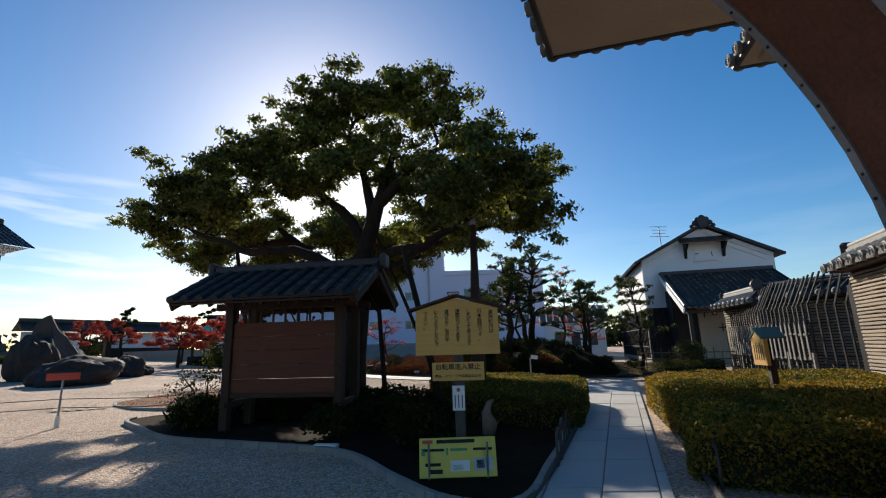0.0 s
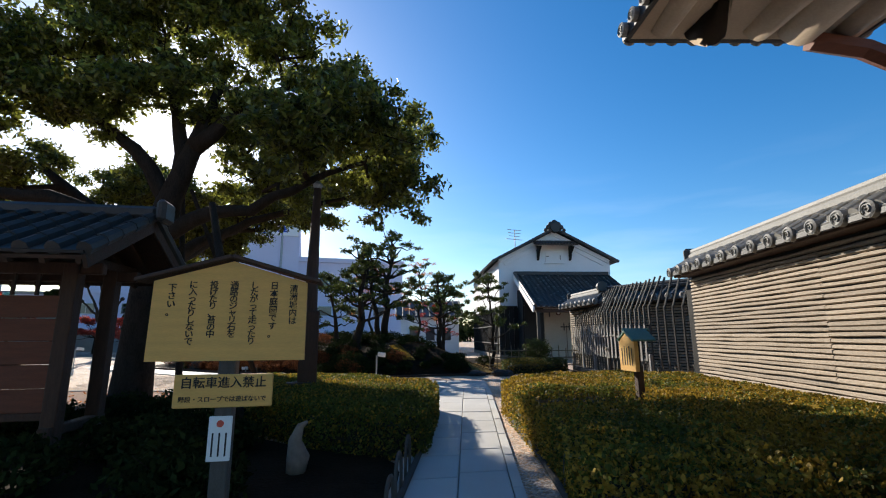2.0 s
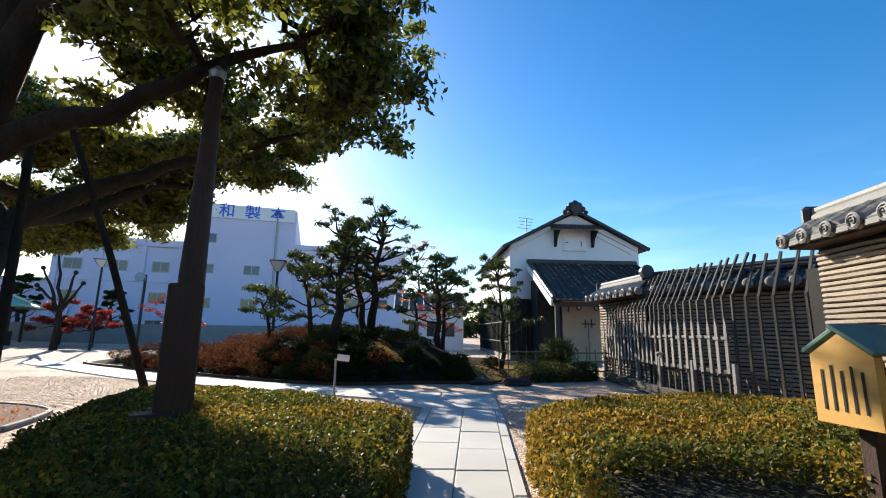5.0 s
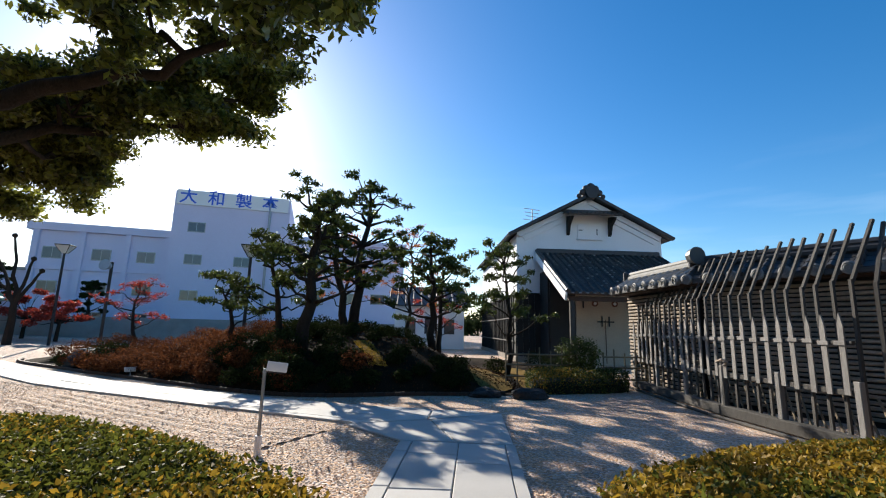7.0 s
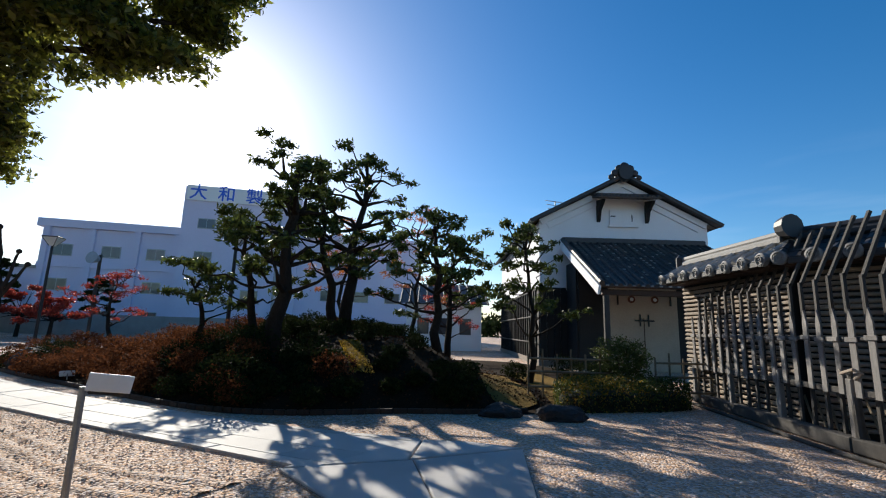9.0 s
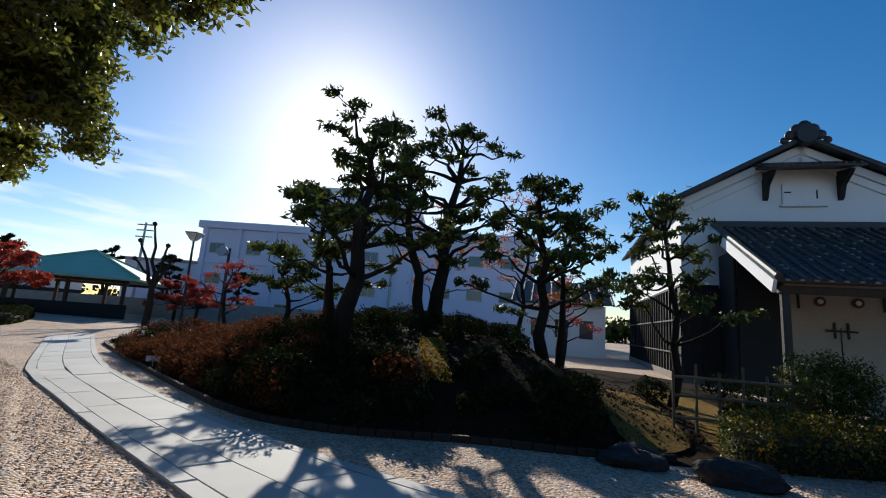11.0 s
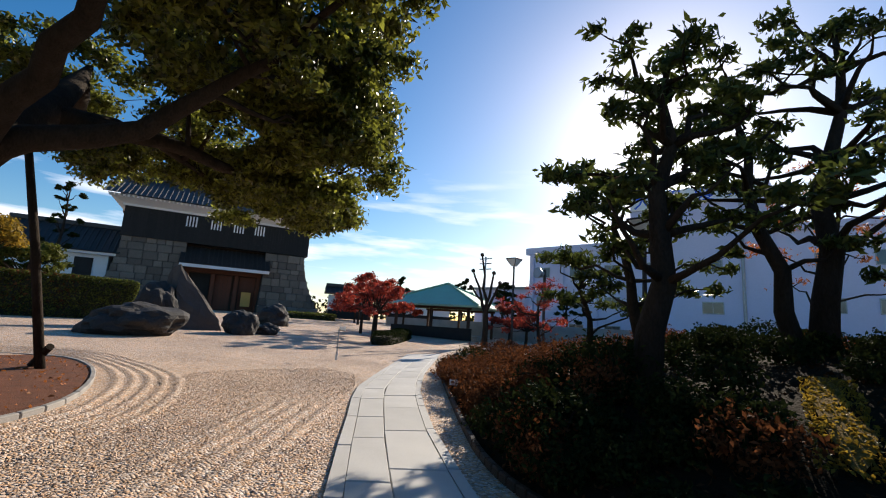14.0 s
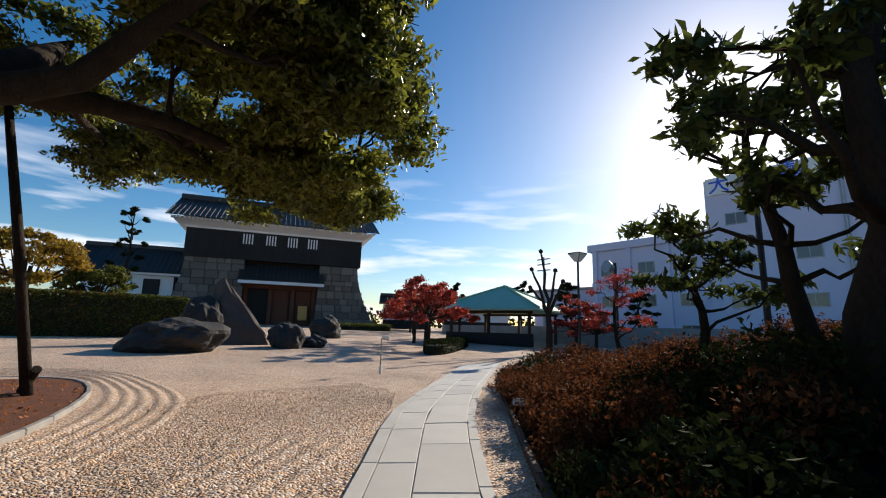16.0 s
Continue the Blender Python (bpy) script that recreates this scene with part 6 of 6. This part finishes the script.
# red maples, clipped hedge and trees towards the castle
for x, y, r, h, m, lab in ((-14.2, 29.6, 2.1, 3.7, M_RED, "scarlet maple by the pavilion"), (-16.8, 31.8, 2.1, 3.4, M_RED, "scarlet maple by the pavilion"), (-14.5, 42.5, 1.6, 3.0, M_RED, "scarlet maple behind the pavilion"), (-11.8, 40.5, 1.4, 2.7, M_RED, "scarlet maple behind the pavilion"), (-19.8, 33.0, 2.3, 3.8, M_RED, "dull red maple by the rocks"), (-24, 40.5, 1.6, 3.4, M_RED, "dull red maple behind the pavilion"), (-31.0, 41.0, 2.4, 4.2, M_RED, "dull red maple before the outer gate"), (-35.0, 43.5, 2.4, 4.0, M_RED, "dull red maple before the outer gate")):
    th = thing("maple_tree", lab, "tree", x, y, ground_z(x, y))
    bm = bmesh.new()
    rr = random.Random(int(x * 10))
    tube(bm, [(0, 0, -0.1), (0.05, 0, h * 0.35), (0.0, 0.1, h * 0.6)], [0.12, 0.09, 0.06], 8)
    pts = []
    for k in range(22):
        a, u = k * 2.4, rr.random()
        tip = (r * (0.35 + 0.65 * u) * math.cos(a), r * (0.35 + 0.65 * u) * math.sin(a), h * (0.92 - 0.5 * u) + rr.uniform(-0.2, 0.25))
        branch(bm, (0, 0.05, h * 0.4), tip, 0.035, 0.006, wob=0.1, k=4, rnd=rr)
        q = rr.uniform(0.3, 0.5)
        pts.append(blob_points(260, tip, (q, q, q * 0.55), 0.2))
    part("trunk", bm, M_BARK, th)
    leaf_cloud("crown", np.concatenate(pts), 0.12, m, th, 0.7)
hedge("clipped_hedge", "long dark clipped hedge before the pavilion", [(-13.2, 28.8), (-12.6, 29.5), (-16.6, 34.6), (-20.5, 37.6), (-21.0, 36.9), (-17.2, 33.8)], 0.8, [(M_LEAFDARK, 0.99)], 260, leaf=0.10)
hedge("clipped_hedge", "tall clipped boundary hedge with a few red leaves", [(-24.5, 19.8), (-23.8, 20.4), (-24.5, 12.0), (-26.0, 5.0), (-27.0, 5.0), (-25.8, 12.0)], 2.6, [(M_HEDGE, 0.9), (M_RUST, 0.09)], 500, leaf=0.12)
hedge("clipped_hedge", "low clipped hedge under the castle wall", [(-40.0, 36.6), (-39.4, 36.9), (-36.5, 41.5), (-36.9, 42.0), (-38.8, 40.5)], 1.6, [(M_HEDGE, 0.99)], 200, leaf=0.15)
def round_tree(label, x, y, h, r, m, seed, leaf=0.24):
    """A broad tree: trunk, limbs, and a crown of many separate leaf masses."""
    th = thing("broadleaf_tree", label, "tree", x, y, ground_z(x, y))
    rr = random.Random(seed)
    part("trunk", tube(bmesh.new(), [(0, 0, -0.2), (0.1, 0, h * 0.3), (0, 0.1, h * 0.6)], [0.24, 0.18, 0.1], 9), M_BARK, th)
    pts = []
    for k in range(46):
        a, u = k * 2.4, rr.random()
        rad = r * (0.25 + 0.75 * math.sqrt(u))
        tip = (rad * math.cos(a), rad * math.sin(a), h * (0.92 - 0.42 * u * rr.uniform(0.7, 1.3)))
        if k % 3 == 0:
            part("limb", tube(bmesh.new(), [(0, 0.05, h * 0.42), (tip[0] * 0.5, tip[1] * 0.5, h * 0.5), tip], [0.09, 0.05, 0.02], 6), M_BARK, th)
        q = rr.uniform(0.4, 0.75) * r / 2.4
        pts.append(blob_points(150, tip, (q, q, q * 0.6), 0.2))
    leaf_cloud("crown", np.concatenate(pts), leaf, m, th, 0.6)


round_tree("broad yellow-green tree behind the hedge", -33.0, 14.0, 6.0, 2.9, M_HEDGEGOLD, 61)
round_tree("broad olive tree behind the hedge", -35.0, 9.5, 6.2, 3.0, M_HEDGE, 62)
round_tree("broad olive tree beside the castle wing", -38.5, 17.5, 4.6, 2.3, M_HEDGE, 63)
for x, y, h, r, m, s in ((-30.0, 55.0, 5.6, 1.8, M_LEAFDARK, 44), (-38.0, 52.0, 5.4, 1.6, M_LEAFDARK, 45), (-22.0, 52.0, 5.2, 1.7, M_LEAFDARK, 46), (-16.0, 54.0, 4.4, 1.5, M_LEAFDARK, 47), (22.0, 38.0, 8.2, 1.5, M_LEAFDARK, 48), (-44.5, 19.5, 10.0, 1.6, M_LEAFDARK, 49), (-27.0, 60.0, 4.8, 1.6, M_LEAFDARK, 50)):
    pruned_tree("pine or broadleaf tree beyond the garden", (x, y, ground_z(x, y)), (x + 0.3, y, h + ground_z(x, y)), 14, r, m, s, leaf=0.26, r=0.16, per=330, low=0.4, name="background_tree")
bare = thing("bare_tree", "pollarded bare tree beside the lamp", "tree", -11.8, 36.0, 0.1)
bm = bmesh.new()
tube(bm, [(0, 0, -0.1), (0.05, 0, 1.2), (0, 0, 2.2)], [0.2, 0.16, 0.14], 8)
for tip in ((-1.1, 0, 4.6), (-0.6, 0.2, 5.6), (0.5, 0, 4.4), (0.9, 0.1, 3.8), (-1.3, 0.1, 3.6)):
    branch(bm, (0, 0, 2.1), tip, 0.11, 0.05, wob=0.12, k=5)
    bmesh.ops.create_icosphere(bm, subdivisions=1, radius=0.14, matrix=Matrix.Translation(tip))
part("trunk", bm, M_BARK, bare)
pylon = thing("utility_pole", "distant utility pole with crossarms", "utility pole", -29.0, 58.0, 0.6)
part("pole", rod((0, 0, -0.1), (0, 0, 9.2), 0.16, 8, 0.1), M_METAL, pylon)
for z in (8.9, 8.3, 7.6):
    part("crossarm", boxed(-0.9, 0.9, -0.06, 0.06, z, z + 0.12), M_METAL, pylon)


far = []
for k in range(150):
    a, d = radians(rs.uniform(-95, 65)), rs.uniform(85, 125)
    c = (d * math.sin(a), 15 + d * math.cos(a), rs.uniform(1.2, 3.2))
    far.append(blob_points(170, c, (rs.uniform(3, 6), rs.uniform(3, 6), rs.uniform(2.0, 4.0)), 0.2))
tagged(leaf_cloud("distant_woods", np.concatenate(far), 1.0, M_LEAFDARK, None, 0.7), "distant dark green trees beyond the town", "trees", kind="stuff")


# ---- entrance gate: round arch and eaves overhead ----
def entrance_gate():
    th = thing("entrance_gate", "entrance gate with a round brown arch and tiled white eaves", "gate", kind="structure")
    cx, cz, r0, y0, y1 = -0.81, 1.35, 3.64, 2.05, 2.75
    n = 40
    angs = [radians(-19 + 218 * k / n) for k in range(n + 1)]

    def band(name, ra, rb, ya, yb, material, label=""):
        bm = bmesh.new()
        prev = None
        for a in angs:
            c, s = math.cos(a), math.sin(a)
            q = [bm.verts.new((cx + r * c, y, cz + r * s)) for r, y in ((ra, ya), (rb, ya), (rb, yb), (ra, yb))]
            if prev:
                for i in range(4):
                    bm.faces.new((prev[i], prev[(i + 1) % 4], q[(i + 1) % 4], q[i]))
            else:
                bm.faces.new(q)
            prev = q
        bm.faces.new(prev[::-1])
        bmesh.ops.recalc_face_normals(bm, faces=bm.faces)
        return part(name, bm, material, th, label)

    band("arch_board", r0 + 0.02, r0 + 0.14, y0 + 0.05, y1 - 0.05, M_ARCH, "brown lacquered curved boards")
    for ya, yb in ((y0, y0 + 0.06), (y1 - 0.06, y1)):
        band("arch_strap", r0, r0 + 0.16, ya, yb, M_METAL, "grey riveted metal strap")
    me = None
    for k in range(0, n * 2):
        a = radians(-19 + 218 * k / (2 * n))
        if me is None:
            bm = bmesh.new()
            bmesh.ops.create_icosphere(bm, subdivisions=1, radius=0.014)
            ob = part("rivet", bm, M_IRON, th)
            me = ob.data
        else:
            ob = new("rivet", me)
            ob.parent = th
        ob.matrix_basis = pose(cx + (r0 - 0.002) * math.cos(a), y1 - 0.03, cz + (r0 - 0.002) * math.sin(a))
    # gate walls round the arch
    bm = bmesh.new()
    outer = []
    for y in (y0 + 0.08, y1 - 0.08):
        ring = [bm.verts.new((cx + (r0 + 0.15) * math.cos(a), y, cz + (r0 + 0.15) * math.sin(a))) for a in angs]
        frame_pts = [bm.verts.new((max(-6.5, min(6.4, cx + 11 * math.cos(a))), y, max(0.0, min(6.15, cz + 11 * math.sin(a))))) for a in angs]
        outer.append((ring, frame_pts))
    for ring, fr in outer:
        for i in range(n):
            bm.faces.new((ring[i], ring[i + 1], fr[i + 1], fr[i]))
    part("gate_wall", bm, M_WOOD, th)
    # eaves overhead: white plastered soffit with a jog, tiled rim and round tile ends
    poly = [(0.9, 4.4), (8.0, 2.3), (9.0, 6.25), (5.45, 7.3), (5.12, 5.95), (1.95, 6.8)]
    # Cream tone puts shade and warm bounce on white plaster, folds below too.
    part("soffit", prism(bmesh.new(), poly, 6.2, 6.34), M_CREAM_SHADED, th, "white plastered eave soffit, shade and warm bounce in its colour")
    for a, b in zip(poly, poly[1:] + poly[:1]):
        a, b = Vector(a), Vector(b)
        ang = math.degrees(math.atan2(b.y - a.y, b.x - a.x))
        L = (b - a).length
        base = pose(a.x, a.y, 6.24, 0, 0, ang)
        part("tile_rim", boxed(-0.08, L + 0.08, -0.10, -0.003, -0.06, 0.2, 0.02), M_TILE, th).matrix_basis = base
        for k in range(int(L / 0.36) + 1):
            ob = part("eave_tile", scroll_tile(), M_EAVETILE, th)
            ob.matrix_basis = base @ pose(0.05 + 0.36 * k, -0.16, 0.08)
    for u, w, lean in ((0.06, 0.24, 0.2), (0.27, 0.42, 0.5), (0.52, 0.30, 0.1), (0.72, 0.40, 0.4), (0.94, 0.26, 0.2)):
        p = Vector((5.6, 7.05)).lerp(Vector((8.8, 6.12)), u)
        bm = tube(bmesh.new(), [(p.x, p.y, 6.26), (p.x - 0.4 - lean, p.y - 1.8, 6.24), (p.x - 0.9 - lean, p.y - 3.4, 6.22)], [w * 0.8, w, w * 0.6], 12)
        part("plaster_fold", bm, M_CREAM_SHADED, th, smooth=True)
    part("eave_beam", tube(bmesh.new(), [(8.1, 6.35, 6.05), (8.9, 6.1, 5.9), (9.3, 5.9, 5.6)], 0.16, 6), M_REDWOOD, th)
    return th


entrance_gate()
